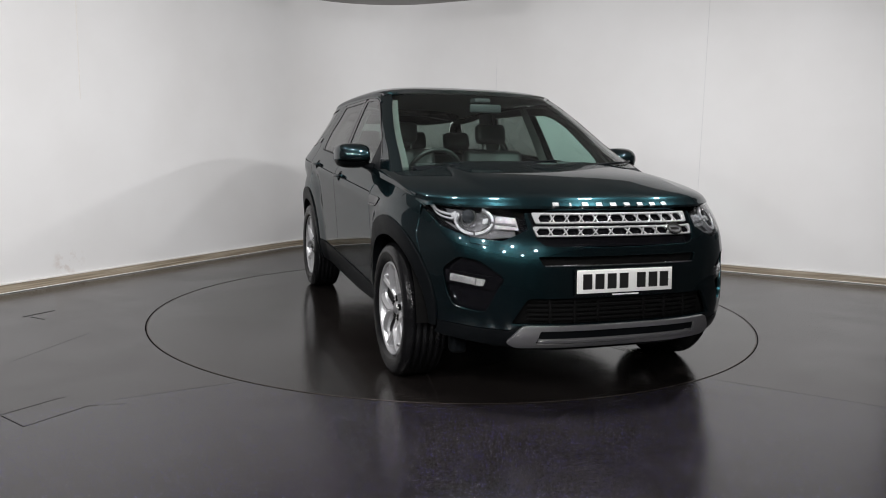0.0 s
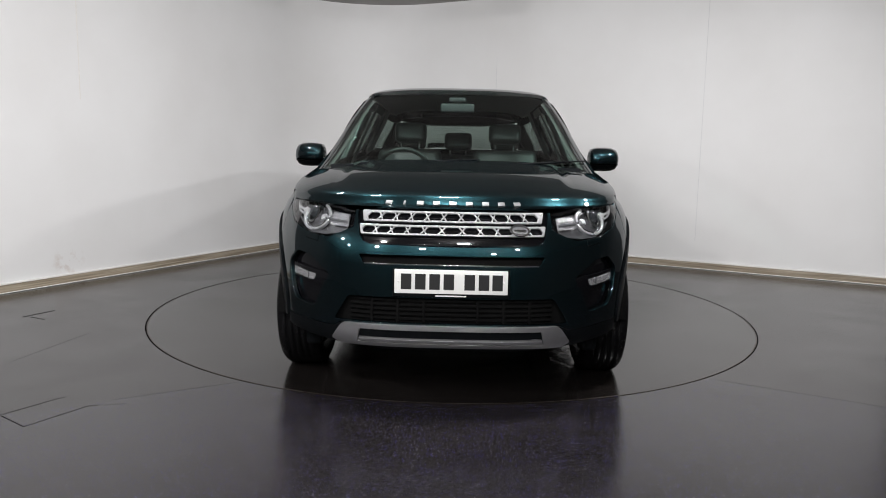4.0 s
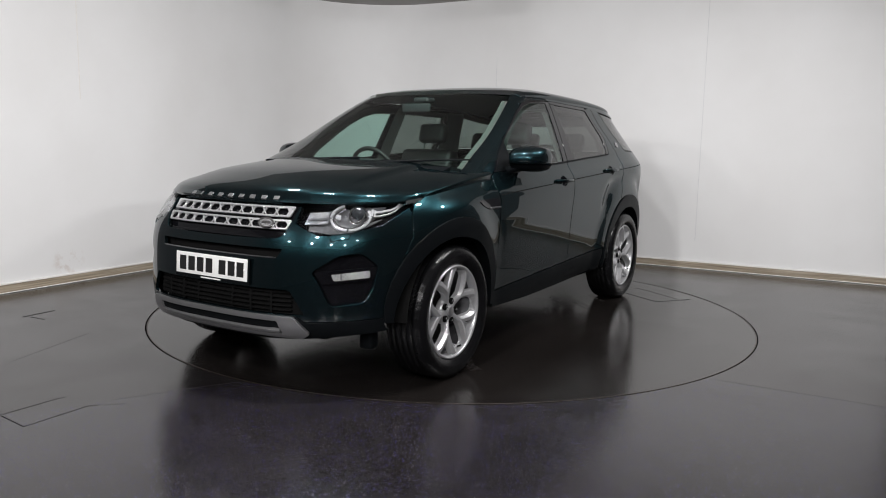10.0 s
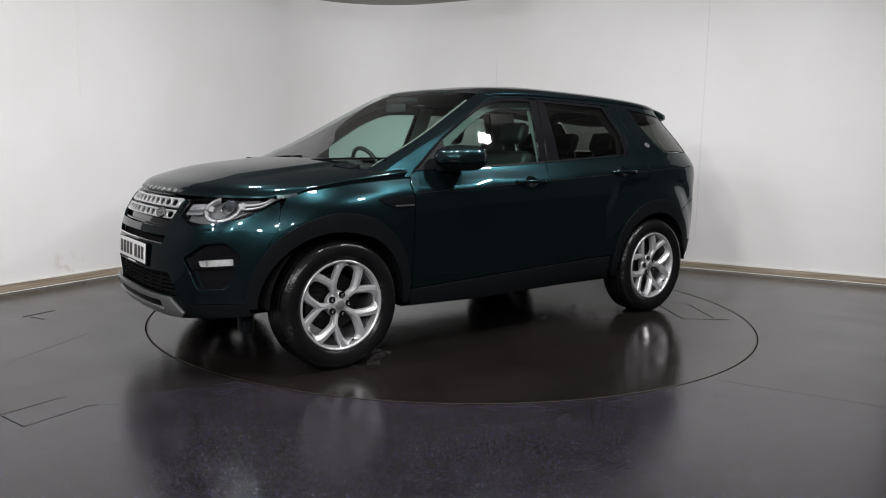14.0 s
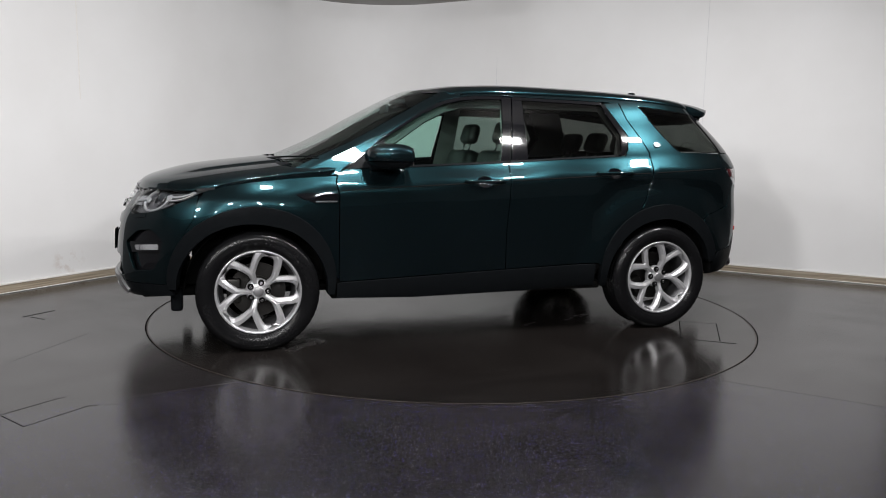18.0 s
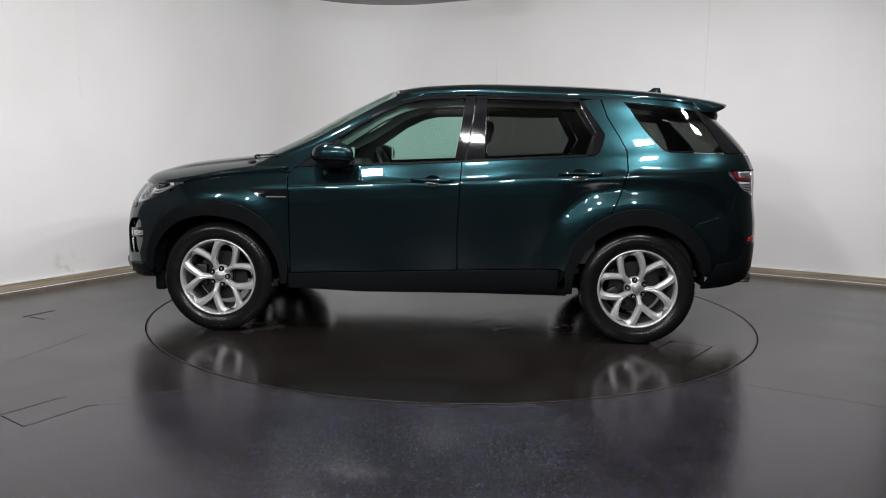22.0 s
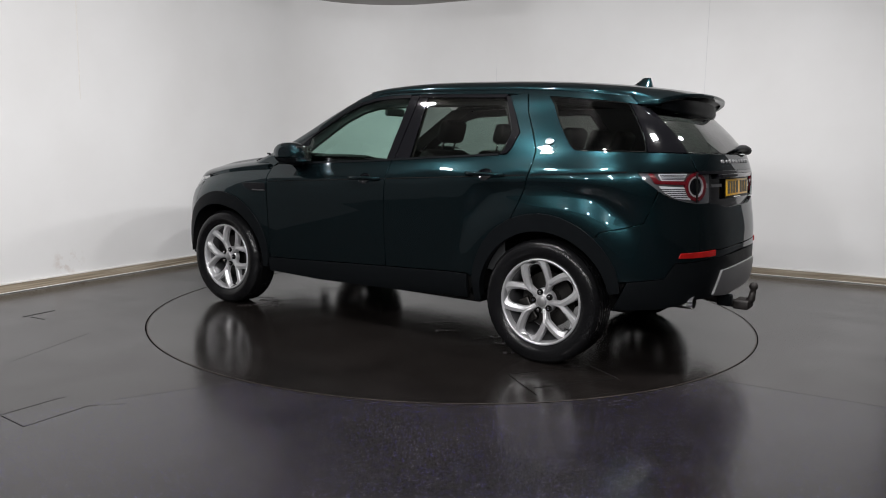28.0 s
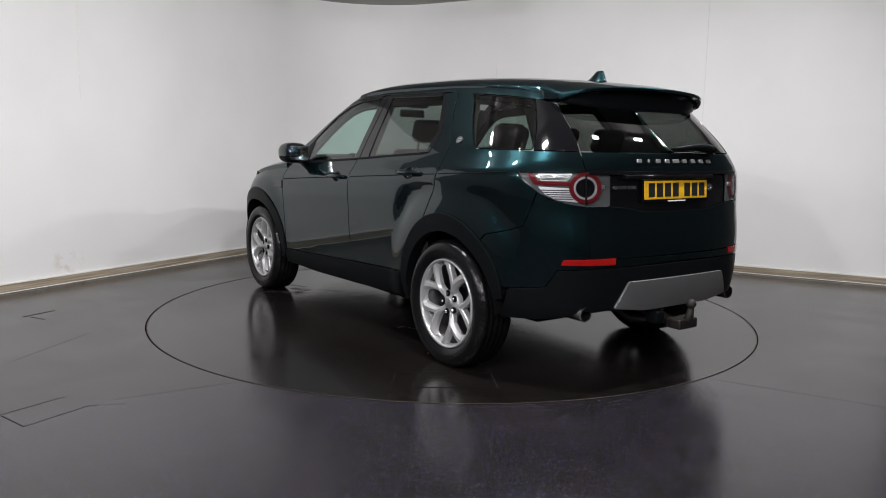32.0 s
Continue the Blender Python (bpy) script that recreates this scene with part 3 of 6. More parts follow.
def screen(y, z):
    """The windscreen's surface over y and z."""
    y, z = np.broadcast_arrays(np.asarray(y, float), np.asarray(z, float))
    x0 = screen_x(z) - AW
    k = np.clip(np.abs(y) / width(x0, z), 0, 0.999)
    return np.stack([x0 + AW * (1 - k ** NW) ** (1 / NW), y, z], -1)


def pillar(a, z):
    """The windscreen pillar: a from 0 (forwards) to 1 (sideways)."""
    a, z = np.broadcast_arrays(np.asarray(a, float), np.asarray(z, float))
    x0 = screen_x(z) - AW
    t = a * math.pi / 2
    return np.stack([x0 + AW * np.cos(t) ** (2 / NW), width(x0, z) * np.sin(t) ** (2 / NW), z], -1)


NH = 2.7
lip_drop = smooth_curve((-0.02, 0.962), (0.0, 0.982), (0.03, 1.012), (0.08, 1.036), (0.16, 1.058), (0.40, 1.100), (0.65, 1.130), (0.80, 1.147), (1.0, 1.165))
shut_z = smooth_curve((0.7, 1.085), (0.89, 1.060), (1.3, 1.025), (1.6, 0.985), (1.8, 0.965), (2.2, 0.955))


def lip_x(y):
    k = np.clip(np.abs(y) / 0.915, 0, 1)
    return X0F + 0.885 * (1 - k ** NF) ** (1 / NF)


def bonnet(d, q):
    """The bonnet: d metres back from its front lip, q from -1 to 1 across."""
    d, q = np.broadcast_arrays(np.asarray(d, float), np.asarray(q, float))
    t = np.abs(q) * math.pi / 2
    x_side = 1.60
    s = np.sin(t) ** (2 / NH)
    y = 0.905 * s
    lip = np.maximum(lip_x(y), x_side)
    x = lip - d * (1 - 0.22 * s ** 4)
    zs = shut_z(x)
    zc = lip_drop(d)
    bulge = 0.013 * step(0.61, 0.54, np.abs(y)) * step(0.08, 0.35, d)
    z = zs + np.maximum(zc - zs, 0.0) * np.cos(t) ** (2 / NH) + bulge
    wy = np.minimum(y, width(np.clip(x, 0, 2), zs) * shell_round(x))
    return np.stack([x, np.sign(q) * np.where(s > 0.9, y + (wy - y) * (s - 0.9) / 0.1, y), z], -1)


def shell_round(x):
    k = np.clip((np.asarray(x, float) - X0F) / 0.90, 0, 0.995)
    return (1 - k ** NF) ** (1 / NF)


NRF = 2.8


def roof(x, q):
    x, q = np.broadcast_arrays(np.asarray(x, float), np.asarray(q, float))
    t = np.abs(q) * math.pi / 2
    ze = roof_edge(x)
    k = np.clip((X0R - x) / (X0R - rear_x(ze)), 0, 0.97)
    y = width(x, ze) * (1 - k ** NR) ** (1 / NR) * np.sin(t) ** (2 / NRF)
    return np.stack([x, np.sign(q) * y, ze + (roof_top(x) - ze) * np.cos(t) ** (2 / NRF)], -1)


# ---------------------------------------------------------------- panels cut from the surfaces
from mathutils import geometry


def inside(poly, px, py):
    poly = np.asarray(poly)
    res = np.zeros(len(px), bool)
    x1, y1 = poly[:, 0], poly[:, 1]
    x2, y2 = np.roll(x1, -1), np.roll(y1, -1)
    for a, b, c, d in zip(x1, y1, x2, y2):
        if b == d:
            continue
        res ^= ((b > py) != (d > py)) & (px < (c - a) * (py - b) / (d - b) + a)
    return res


def dense(poly, res):
    out = []
    n = len(poly)
    for i in range(n):
        a, b = np.array(poly[i], float), np.array(poly[(i + 1) % n], float)
        k = max(1, int(math.ceil(np.hypot(*(b - a)) / res)))
        out += [a + (b - a) * j / k for j in range(k)]
    return np.array(out)


def clean(poly):
    p = np.asarray(poly, float)
    return p[np.linalg.norm(p - np.roll(p, 1, 0), axis=1) > 1e-5]


def inset(poly, gap):
    """Shrinks an outline by a gap."""
    p = clean(poly)
    area = np.sum(p[:, 0] * np.roll(p[:, 1], -1) - np.roll(p[:, 0], -1) * p[:, 1])
    if area < 0:
        p = p[::-1]
    a, b = p - np.roll(p, 1, 0), np.roll(p, -1, 0) - p
    na = np.stack([-a[:, 1], a[:, 0]], 1) / (np.linalg.norm(a, axis=1)[:, None] + 1e-9)
    nb = np.stack([-b[:, 1], b[:, 0]], 1) / (np.linalg.norm(b, axis=1)[:, None] + 1e-9)
    m = na + nb
    m /= np.maximum(np.sum(m * na, 1), 0.5)[:, None]
    return p + m * gap


def rounded(poly, r, seg=4):
    """Rounds an outline's corners."""
    p = clean(poly)
    out = []
    n = len(p)
    for i in range(n):
        a, b, c = p[i - 1], p[i], p[(i + 1) % n]
        da, dc = np.linalg.norm(a - b), np.linalg.norm(c - b)
        k = min(r, da * 0.45, dc * 0.45)
        s, e = b + (a - b) / da * k, b + (c - b) / dc * k
        for t in np.linspace(0, 1, seg + 1):
            out.append((1 - t) ** 2 * s + 2 * t * (1 - t) * b + t * t * e)
    return np.array(out)


def chart_normals(chart, uv):
    e = 1e-4
    du = chart(uv[:, 0] + e, uv[:, 1]) - chart(uv[:, 0] - e, uv[:, 1])
    dv = chart(uv[:, 0], uv[:, 1] + e) - chart(uv[:, 0], uv[:, 1] - e)
    n = np.cross(du, dv)
    return n / (np.linalg.norm(n, axis=1)[:, None] + 1e-12)


def outward(P, N):
    c = P - np.array([0.0, 0.0, 0.75])
    c[:, 0] *= 0.35
    return N if np.sum(np.sum(N * c, 1)) > 0 else -N


def panel(name, outline, chart, mat, parent, label="", res=0.045, gap=0.0021, depth=0.018, off=0.0, holes=(), mirror=False, relief=None):
    """One panel: an outline on a surface, with its edges turned in by a depth. mirror puts it on the car's right."""
    loops = [dense(inset(outline, gap), res)] + [dense(clean(h), res) for h in holes]
    lo, hi = loops[0].min(0), loops[0].max(0)
    gx, gy = np.meshgrid(np.arange(lo[0] + res / 2, hi[0], res), np.arange(lo[1] + res / 2, hi[1], res))
    gx, gy = gx.ravel(), gy.ravel()
    keep = inside(loops[0], gx, gy)
    for h in loops[1:]:
        keep &= ~inside(h, gx, gy)
    allb = np.concatenate(loops)
    g = np.stack([gx[keep], gy[keep]], 1)
    if len(g):
        dist = np.min(np.hypot(g[:, None, 0] - allb[None, :, 0], g[:, None, 1] - allb[None, :, 1]), 1)
        g = g[dist > res * 0.45]
    pts = np.concatenate([allb, g]) if len(g) else allb
    edges, k = [], 0
    for l in loops:
        edges += [(k + i, k + (i + 1) % len(l)) for i in range(len(l))]
        k += len(l)
    out = geometry.delaunay_2d_cdt([Vector(p) for p in pts], edges, [], 0, 1e-6)
    uv = np.array([tuple(v) for v in out[0]])
    tri = np.array([tuple(f) for f in out[2]])
    cen = uv[tri].mean(1)
    ok = inside(loops[0], cen[:, 0], cen[:, 1])
    for h in loops[1:]:
        ok &= ~inside(h, cen[:, 0], cen[:, 1])
    tri = tri[ok]
    P = chart(uv[:, 0], uv[:, 1])
    N0 = chart_normals(chart, uv)
    N = outward(P, N0)
    if relief is not None:
        P = P + N * relief(uv[:, 0], uv[:, 1])[:, None]
    P = P + N * off
    fn = np.cross(P[tri[:, 1]] - P[tri[:, 0]], P[tri[:, 2]] - P[tri[:, 0]])
    if np.sum(fn * N[tri[:, 0]]) < 0:
        tri = tri[:, ::-1]
    count = {}
    for f in tri:
        for a, b in ((f[0], f[1]), (f[1], f[2]), (f[2], f[0])):
            count[(a, b)] = 1
    rim = [(a, b) for (a, b) in count if (b, a) not in count]
    verts, norms, faces = [list(p) for p in P], [list(n) for n in N], [list(map(int, f)) for f in tri]
    if relief is not None:
        norms = None
    if depth:
        # a small rounded edge, then the turned-in flange
        edge = {}
        for a, b in rim:
            e = np.cross(P[b] - P[a], N[a])
            e = e / (np.linalg.norm(e) + 1e-12)
            for v in (a, b):
                edge[v] = edge.get(v, 0) + e
        ids = {}
        rr = min(0.0022, depth * 0.3)
        for v, e in edge.items():
            e = e / (np.linalg.norm(e) + 1e-12)
            ids[v] = len(verts)
            verts.append(list(P[v] + e * rr * 0.7 - N[v] * rr * 0.3))
            verts.append(list(P[v] + e * rr - N[v] * rr))
            verts.append(list(P[v] + e * rr - N[v] * depth))
            if norms is not None:
                norms += [list(N[v] + e), list(e), list(e)]
        for a, b in rim:
            i, j = ids[a], ids[b]
            faces += [[b, a, i, j], [j, i, i + 1, j + 1], [j + 1, i + 1, i + 2, j + 2]]
    if norms is not None:
        norms = [np.array(n) / (np.linalg.norm(n) + 1e-12) for n in norms]
    if mirror:
        verts = [(v[0], -v[1], v[2]) for v in verts]
        faces = [f[::-1] for f in faces]
        if norms is not None:
            norms = [(n[0], -n[1], n[2]) for n in norms]
    return mesh_part(name, verts, faces, mat, parent, label, norms)


def S(*pts):
    """An outline on the body's side, given by x and z."""
    return [(at_side(x), z) for x, z in pts]


def F(*pts):
    return [(at_front(y), z) for y, z in pts]


def R(*pts):
    return [(at_rear(y), z) for y, z in pts]


def arch_r(a):
    """The outer edge of the wheel-arch moulding: full on top, slimmer towards the feet."""
    return 0.455 + 0.060 * max(0.0, math.sin(a)) ** 0.75


def arc(hub, r, a0, a1, n=14):
    out = []
    for k in range(n + 1):
        a = radians(a0 + (a1 - a0) * k / n)
        q = r if r else arch_r(a)
        out.append((hub + q * math.cos(a), HUBZ + q * math.sin(a)))
    return out


def both(name, outline, chart, mat, parents, label="", **k):
    """The same panel on both sides. parents: one for each, or one for both."""
    pl, pr = parents if isinstance(parents, tuple) else (parents, parents)
    return panel(name, outline, chart, mat, pl, label, **k), panel(name, outline, chart, mat, pr, label, mirror=True, **k)

U_SCAN = np.linspace(0, U_END, 1500)


def on(*pts):
    """An outline on the left of the body from places (x, y, z) near its surface."""
    out = []
    for x, y, z in pts:
        p = shell(U_SCAN, np.full(1500, z))
        out.append((float(U_SCAN[np.argmin((p[:, 0] - x) ** 2 + (p[:, 1] - y) ** 2)]), z))
    return out


def rear_edge(*pts):
    """An outline on the tail from distances y off the middle and heights."""
    out = []
    tail_u = U_SCAN[U_SCAN > at_rear(0.80)]
    for y, z in pts:
        p = shell(tail_u, np.full(len(tail_u), z))
        out.append((float(tail_u[np.argmin(np.abs(p[:, 1] - y))]), z))
    return out


def side_at(*pts):
    """An outline on the left rear from true lengths x and heights."""
    out = []
    u = np.linspace(at_side(-1.2), at_rear(0.55), 900)
    for x, z in pts:
        out.append((float(u[np.argmin(np.abs(shell(u, np.full(900, z))[:, 0] - x))]), z))
    return out


def across_front(half):
    """A left-hand outline from the middle of the nose outwards, completed on the right."""
    return [(u, z) for u, z in half] + [(-u, z) for u, z in half[::-1]]


def across_rear(half):
    return [(u, z) for u, z in half] + [(2 * U_END - u, z) for u, z in half[::-1]]


# ---------------------------------------------------------------- the car
car = thing("car", "dark green metallic five-door sport utility car on the turntable", "car")

RO, RI = None, 0.415


def run(hub, a0, a1, n=10, r=RO):
    return arc(hub, r, a0, a1, n)


# inner shell, dark, behind the gaps
inner = S((0.93, 0.32), (0.93, 1.04)) + S((0.0, 1.10), (-1.1, 1.16)) + on((-2.1, 0.7, 1.16)) + on((-2.1, 0.7, 0.62)) + S((-1.90, 0.62)) + S(*run(-WB, 170, 10, 16, 0.46)) + S((-0.85, 0.32))
both("inner_panel", inner, shell, M_DARK, car, off=-0.03, depth=0, res=0.08)
nose_in = on((0.95, 0.9, 0.40), (0.95, 0.9, 1.02), (1.6, 0.8, 0.955), (2.0, 0.5, 0.94), (2.1, 0.0, 0.94), (2.2, 0.0, 0.30), (2.1, 0.5, 0.30), (1.9, 0.75, 0.36)) + S(*run(WB, 5, 175, 16, 0.46))
both("inner_panel", nose_in, shell, M_DARK, car, off=-0.07, depth=0, res=0.06, gap=0.0)

# doors
fd = S((0.885, 0.405), (0.885, 0.70), (0.885, 0.94), (0.90, 1.02), (0.885, 1.075), (0.84, 1.095), (0.60, 1.106), (0.30, 1.120), (0.0, 1.135), (-0.225, 1.148), (-0.22, 1.0), (-0.205, 0.70), (-0.21, 0.452))
rd = S((-0.215, 0.452), (-0.21, 0.70), (-0.225, 1.0), (-0.23, 1.148), (-0.60, 1.172), (-1.04, 1.198), (-1.09, 1.205), (-1.115, 1.25), (-1.14, 1.335), (-1.0, 1.56), (-1.115, 1.572),
       (-1.155, 1.45), (-1.225, 1.33), (-1.272, 1.23), (-1.272, 1.12), (-1.25, 1.02), (-1.205, 0.90)) + S(*run(-WB, 67, 12, 8)) + S((-0.865, 0.478))


def bowl(x, z, n=28):
    """The outline of the round recess behind a door handle."""
    return [(at_side(x) + 0.054 * math.cos(2 * math.pi * k / n), z + 0.037 * math.sin(2 * math.pi * k / n)) for k in range(n)]


FRONT_GRIP, REAR_GRIP = (-0.045, 1.024), (-0.978, 1.082)
fdoor = both("front_door", fd, shell, M_PAINT, car, "dark green painted front door", res=0.035, holes=[bowl(*FRONT_GRIP)])
rdoor = both("rear_door", rd, shell, M_PAINT, car, "dark green painted rear door", res=0.035, holes=[bowl(*REAR_GRIP)])

# glazing
foot = S((0.897, 1.064), (1.00, 1.058), (1.10, 1.052), (1.065, 1.088), (0.99, 1.130), (0.85, 1.195), (0.70, 1.265), (0.60, 1.312), (0.592, 1.294), (0.855, 1.100))
both("pillar_foot", foot, shell, M_PAINT, car, "dark green windscreen pillar foot", res=0.04, gap=0.001)
fg = rounded(S((0.575, 1.112), (0.58, 1.29), (0.32, 1.452), (0.17, 1.520), (0.05, 1.548), (-0.08, 1.560), (-0.235, 1.563), (-0.215, 1.40), (-0.175, 1.153)), 0.02)
rg = rounded(S((-0.375, 1.164), (-0.385, 1.563), (-0.965, 1.550), (-1.075, 1.345), (-1.055, 1.225), (-1.03, 1.202)), 0.025)
both("door_glass", fg, shell, M_GLASS, fdoor, "green-tinted door window", off=-0.004, depth=0.004)
both("door_glass", rg, shell, M_PRIVACY, rdoor, "dark tinted door window", off=-0.004, depth=0.004)
sail = S((0.845, 1.098), (0.585, 1.29), (0.578, 1.112))
both("mirror_sail", sail, shell, M_BLACK, fdoor, "black mirror base triangle")
fb = S((-0.18, 1.153), (-0.22, 1.40), (-0.238, 1.575), (-0.308, 1.575), (-0.285, 1.40), (-0.245, 1.158))
rb = S((-0.252, 1.158), (-0.292, 1.40), (-0.314, 1.575), (-0.383, 1.575), (-0.378, 1.40), (-0.370, 1.164))
cb = S((-0.970, 1.560), (-1.005, 1.556), (-1.135, 1.335), (-1.110, 1.25), (-1.085, 1.210), (-1.035, 1.205), (-1.062, 1.228), (-1.080, 1.345))
both("pillar_cover", fb, shell, M_GLOSS, fdoor, "gloss black pillar cover")
both("pillar_cover", rb, shell, M_GLOSS, rdoor, "gloss black pillar cover")
both("pillar_cover", cb, shell, M_GLOSS, rdoor, "gloss black pillar cover")
# black waist seals and window surround
both("window_seal", S((0.60, 1.104), (0.30, 1.118), (0.0, 1.133), (-0.225, 1.146), (-0.225, 1.156), (0.0, 1.143), (0.30, 1.128), (0.60, 1.114)), shell, M_BLACK, fdoor, off=0.004, depth=0.01, res=0.06, gap=0)
both("window_seal", S((-0.235, 1.147), (-0.60, 1.171), (-1.03, 1.197), (-1.03, 1.206), (-0.60, 1.180), (-0.235, 1.157)), shell, M_BLACK, rdoor, off=0.004, depth=0.01, res=0.06, gap=0)
both("window_frame", S((0.845, 1.105), (0.59, 1.296), (0.32, 1.466), (0.17, 1.538), (0.05, 1.566), (-0.08, 1.578), (-0.237, 1.580), (-0.237, 1.562), (-0.08, 1.559), (0.05, 1.547), (0.17, 1.519), (0.32, 1.451), (0.585, 1.288), (0.82, 1.110)),
     shell, M_GLOSS, fdoor, "gloss black window surround", off=0.002, depth=0.015, res=0.05, gap=0)
both("window_frame", S((-0.315, 1.580), (-0.98, 1.566), (-0.97, 1.548), (-0.385, 1.562), (-0.315, 1.562)), shell, M_GLOSS, rdoor, off=0.002, depth=0.015, res=0.05, gap=0)

both("inner_frame", S((0.84, 1.10), (0.59, 1.30), (0.32, 1.465), (0.17, 1.535), (0.05, 1.565), (-0.30, 1.578), (-0.30, 1.525), (0.04, 1.512), (0.16, 1.482), (0.30, 1.415), (0.55, 1.245), (0.60, 1.20), (0.62, 1.11)),
     shell, M_CLOTH, fdoor, "black inner door frame", off=-0.032, depth=0.02, res=0.06, gap=0)
both("inner_frame", S((-0.30, 1.578), (-1.0, 1.560), (-1.13, 1.34), (-1.06, 1.20), (-1.02, 1.22), (-1.065, 1.345), (-0.955, 1.518), (-0.30, 1.525)), shell, M_CLOTH, rdoor, "black inner door frame", off=-0.032, depth=0.02, res=0.06, gap=0)

# front wing
wing = S((0.892, 0.42), (0.892, 0.94), (0.907, 1.02), (0.895, 1.056)) + on((1.10, 0.9, 1.043), (1.30, 0.9, 1.025), (1.45, 0.88, 1.006), (1.60, 0.84, 0.985), (1.66, 0.83, 0.955)) + on((1.70, 0.85, 0.90), (1.72, 0.87, 0.80)) + S(*run(WB, 42, 168, 14))
both("front_wing", wing, shell, M_PAINT, car, "dark green painted front wing", gap=0.0014)
vent = S((1.150, 0.945), (1.10, 0.953), (0.898, 0.955), (0.898, 0.893), (1.03, 0.893), (1.10, 0.913))
both("side_vent", rounded(vent, 0.01), shell, M_GLOSS, car, "black wing vent", off=0.004, depth=0.012, res=0.03)
both("vent_blade", S((1.03, 0.904), (0.905, 0.905), (0.905, 0.900), (1.03, 0.899)), shell, M_BARREL, car, off=0.010, depth=0.01, res=0.03, gap=0)

# rear quarter
quarter_o = (S((-1.122, 1.572), (-1.162, 1.45), (-1.232, 1.33), (-1.279, 1.23), (-1.279, 1.12), (-1.257, 1.02), (-1.212, 0.90)) + S(*run(-WB, 68, 128, 8))
             + on((-1.72, 0.92, 0.795), (-1.85, 0.88, 0.825), (-1.93, 0.84, 0.855), (-1.96, 0.82, 0.93), (-1.99, 0.81, 1.03), (-1.92, 0.84, 1.085), (-1.89, 0.85, 1.125), (-2.0, 0.78, 1.125)) + rear_edge((0.617, 1.128), (0.615, 1.225)) + on((-1.93, 0.78, 1.228))
             + S((-1.55, 1.232), (-1.525, 1.24), (-1.50, 1.262), (-1.262, 1.556)))
both("rear_quarter", quarter_o, shell, M_PAINT, car, "dark green painted rear quarter panel", gap=0.0014)
qg = rounded(S((-1.275, 1.545), (-1.51, 1.262), (-1.535, 1.238)) + on((-1.90, 0.76, 1.232)) + side_at((-1.735, 1.503)), 0.02)
both("quarter_glass", qg, shell, M_PRIVACY, car, "dark tinted rear side window", off=-0.003, depth=0.004)
both("glass_edge", qg, shell, M_SEAM_SHADE, car, "thin black glass edge", holes=[inset(qg, 0.0024)], off=0.0006, depth=0.003, res=0.04, gap=0)
dp = side_at((-1.742, 1.505)) + on((-1.907, 0.76, 1.232)) + rear_edge((0.613, 1.232), (0.598, 1.29), (0.578, 1.39), (0.558, 1.475)) 
both("rear_pillar_cover", dp, shell, M_GLOSS, car, "gloss black rear pillar cover")

# tail: glass, tailgate, bumper
rear_glass = across_rear(rear_edge((0.552, 1.49), (0.573, 1.39), (0.593, 1.29), (0.608, 1.235), (0.0, 1.228)))
tailgate = panel("tailgate", across_rear(on((-2.2, 0.25, 0.925), (-2.2, 0.40, 0.950), (-2.19, 0.478, 0.957)) + rear_edge((0.612, 0.957), (0.612, 0.705), (0.4, 0.698))), shell, M_PAINT, car, "dark green painted tailgate")
panel("tailgate_top", across_rear(rear_edge((0.610, 1.226), (0.612, 1.134))), shell, M_PAINT, tailgate, "dark green painted upper tailgate")
panel("rear_window", rear_glass, shell, M_PRIVACY, tailgate, "dark tinted rear window", off=-0.003, depth=0.004)
panel("plate_recess", across_rear(on((-2.18, 0.484, 1.124), (-2.2, 0.484, 0.960), (-2.2, 0.40, 0.950), (-2.22, 0.25, 0.925))), shell, M_GLOSS, tailgate, "gloss black plate recess", off=-0.022, depth=0, gap=-0.004)
panel("tailgate_strip", across_rear(on((-2.14, 0.60, 1.132), (-2.14, 0.60, 1.118))), shell, M_GLOSS, tailgate, off=0.003, depth=0.006, res=0.03, gap=0)

rb_o = (S(*run(-WB, 129, 160, 5)) + on((-1.86, 0.89, 0.530), (-2.04, 0.78, 0.553), (-2.085, 0.74, 0.640), (-2.21, 0.48, 0.655), (-2.25, 0.0, 0.662), (-2.25, 0.0, 0.69), (-2.2, 0.4, 0.693)) + rear_edge((0.612, 0.699), (0.614, 0.90), (0.614, 0.955)) + on(
        (-2.10, 0.69, 0.968), (-2.03, 0.77, 0.99), (-1.995, 0.80, 1.025), (-1.965, 0.825, 0.93), (-1.935, 0.84, 0.85), (-1.85, 0.88, 0.820), (-1.725, 0.92, 0.790)))
both("rear_bumper", rb_o, shell, M_PAINT, car, "dark green painted upper rear bumper", gap=0.0012)
lr = on((-2.21, 0.48, 0.650), (-2.09, 0.74, 0.636), (-2.045, 0.78, 0.548)) + S((-1.865, 0.525)) + S((-1.80, 0.36)) + on((-2.0, 0.75, 0.375), (-2.10, 0.68, 0.395), (-2.12, 0.60, 0.425), (-2.2, 0.3, 0.425))
panel("lower_rear_bumper", across_rear(lr), shell, M_BLACK, car, "black lower rear bumper")
sk = on((-2.235, 0.385, 0.575), (-2.215, 0.46, 0.44), (-2.22, 0.25, 0.415))
panel("rear_skid_plate", rounded(across_rear(sk), 0.012), shell, M_SILVER, car, "satin silver rear skid plate", off=0.012, depth=0.02, res=0.04)
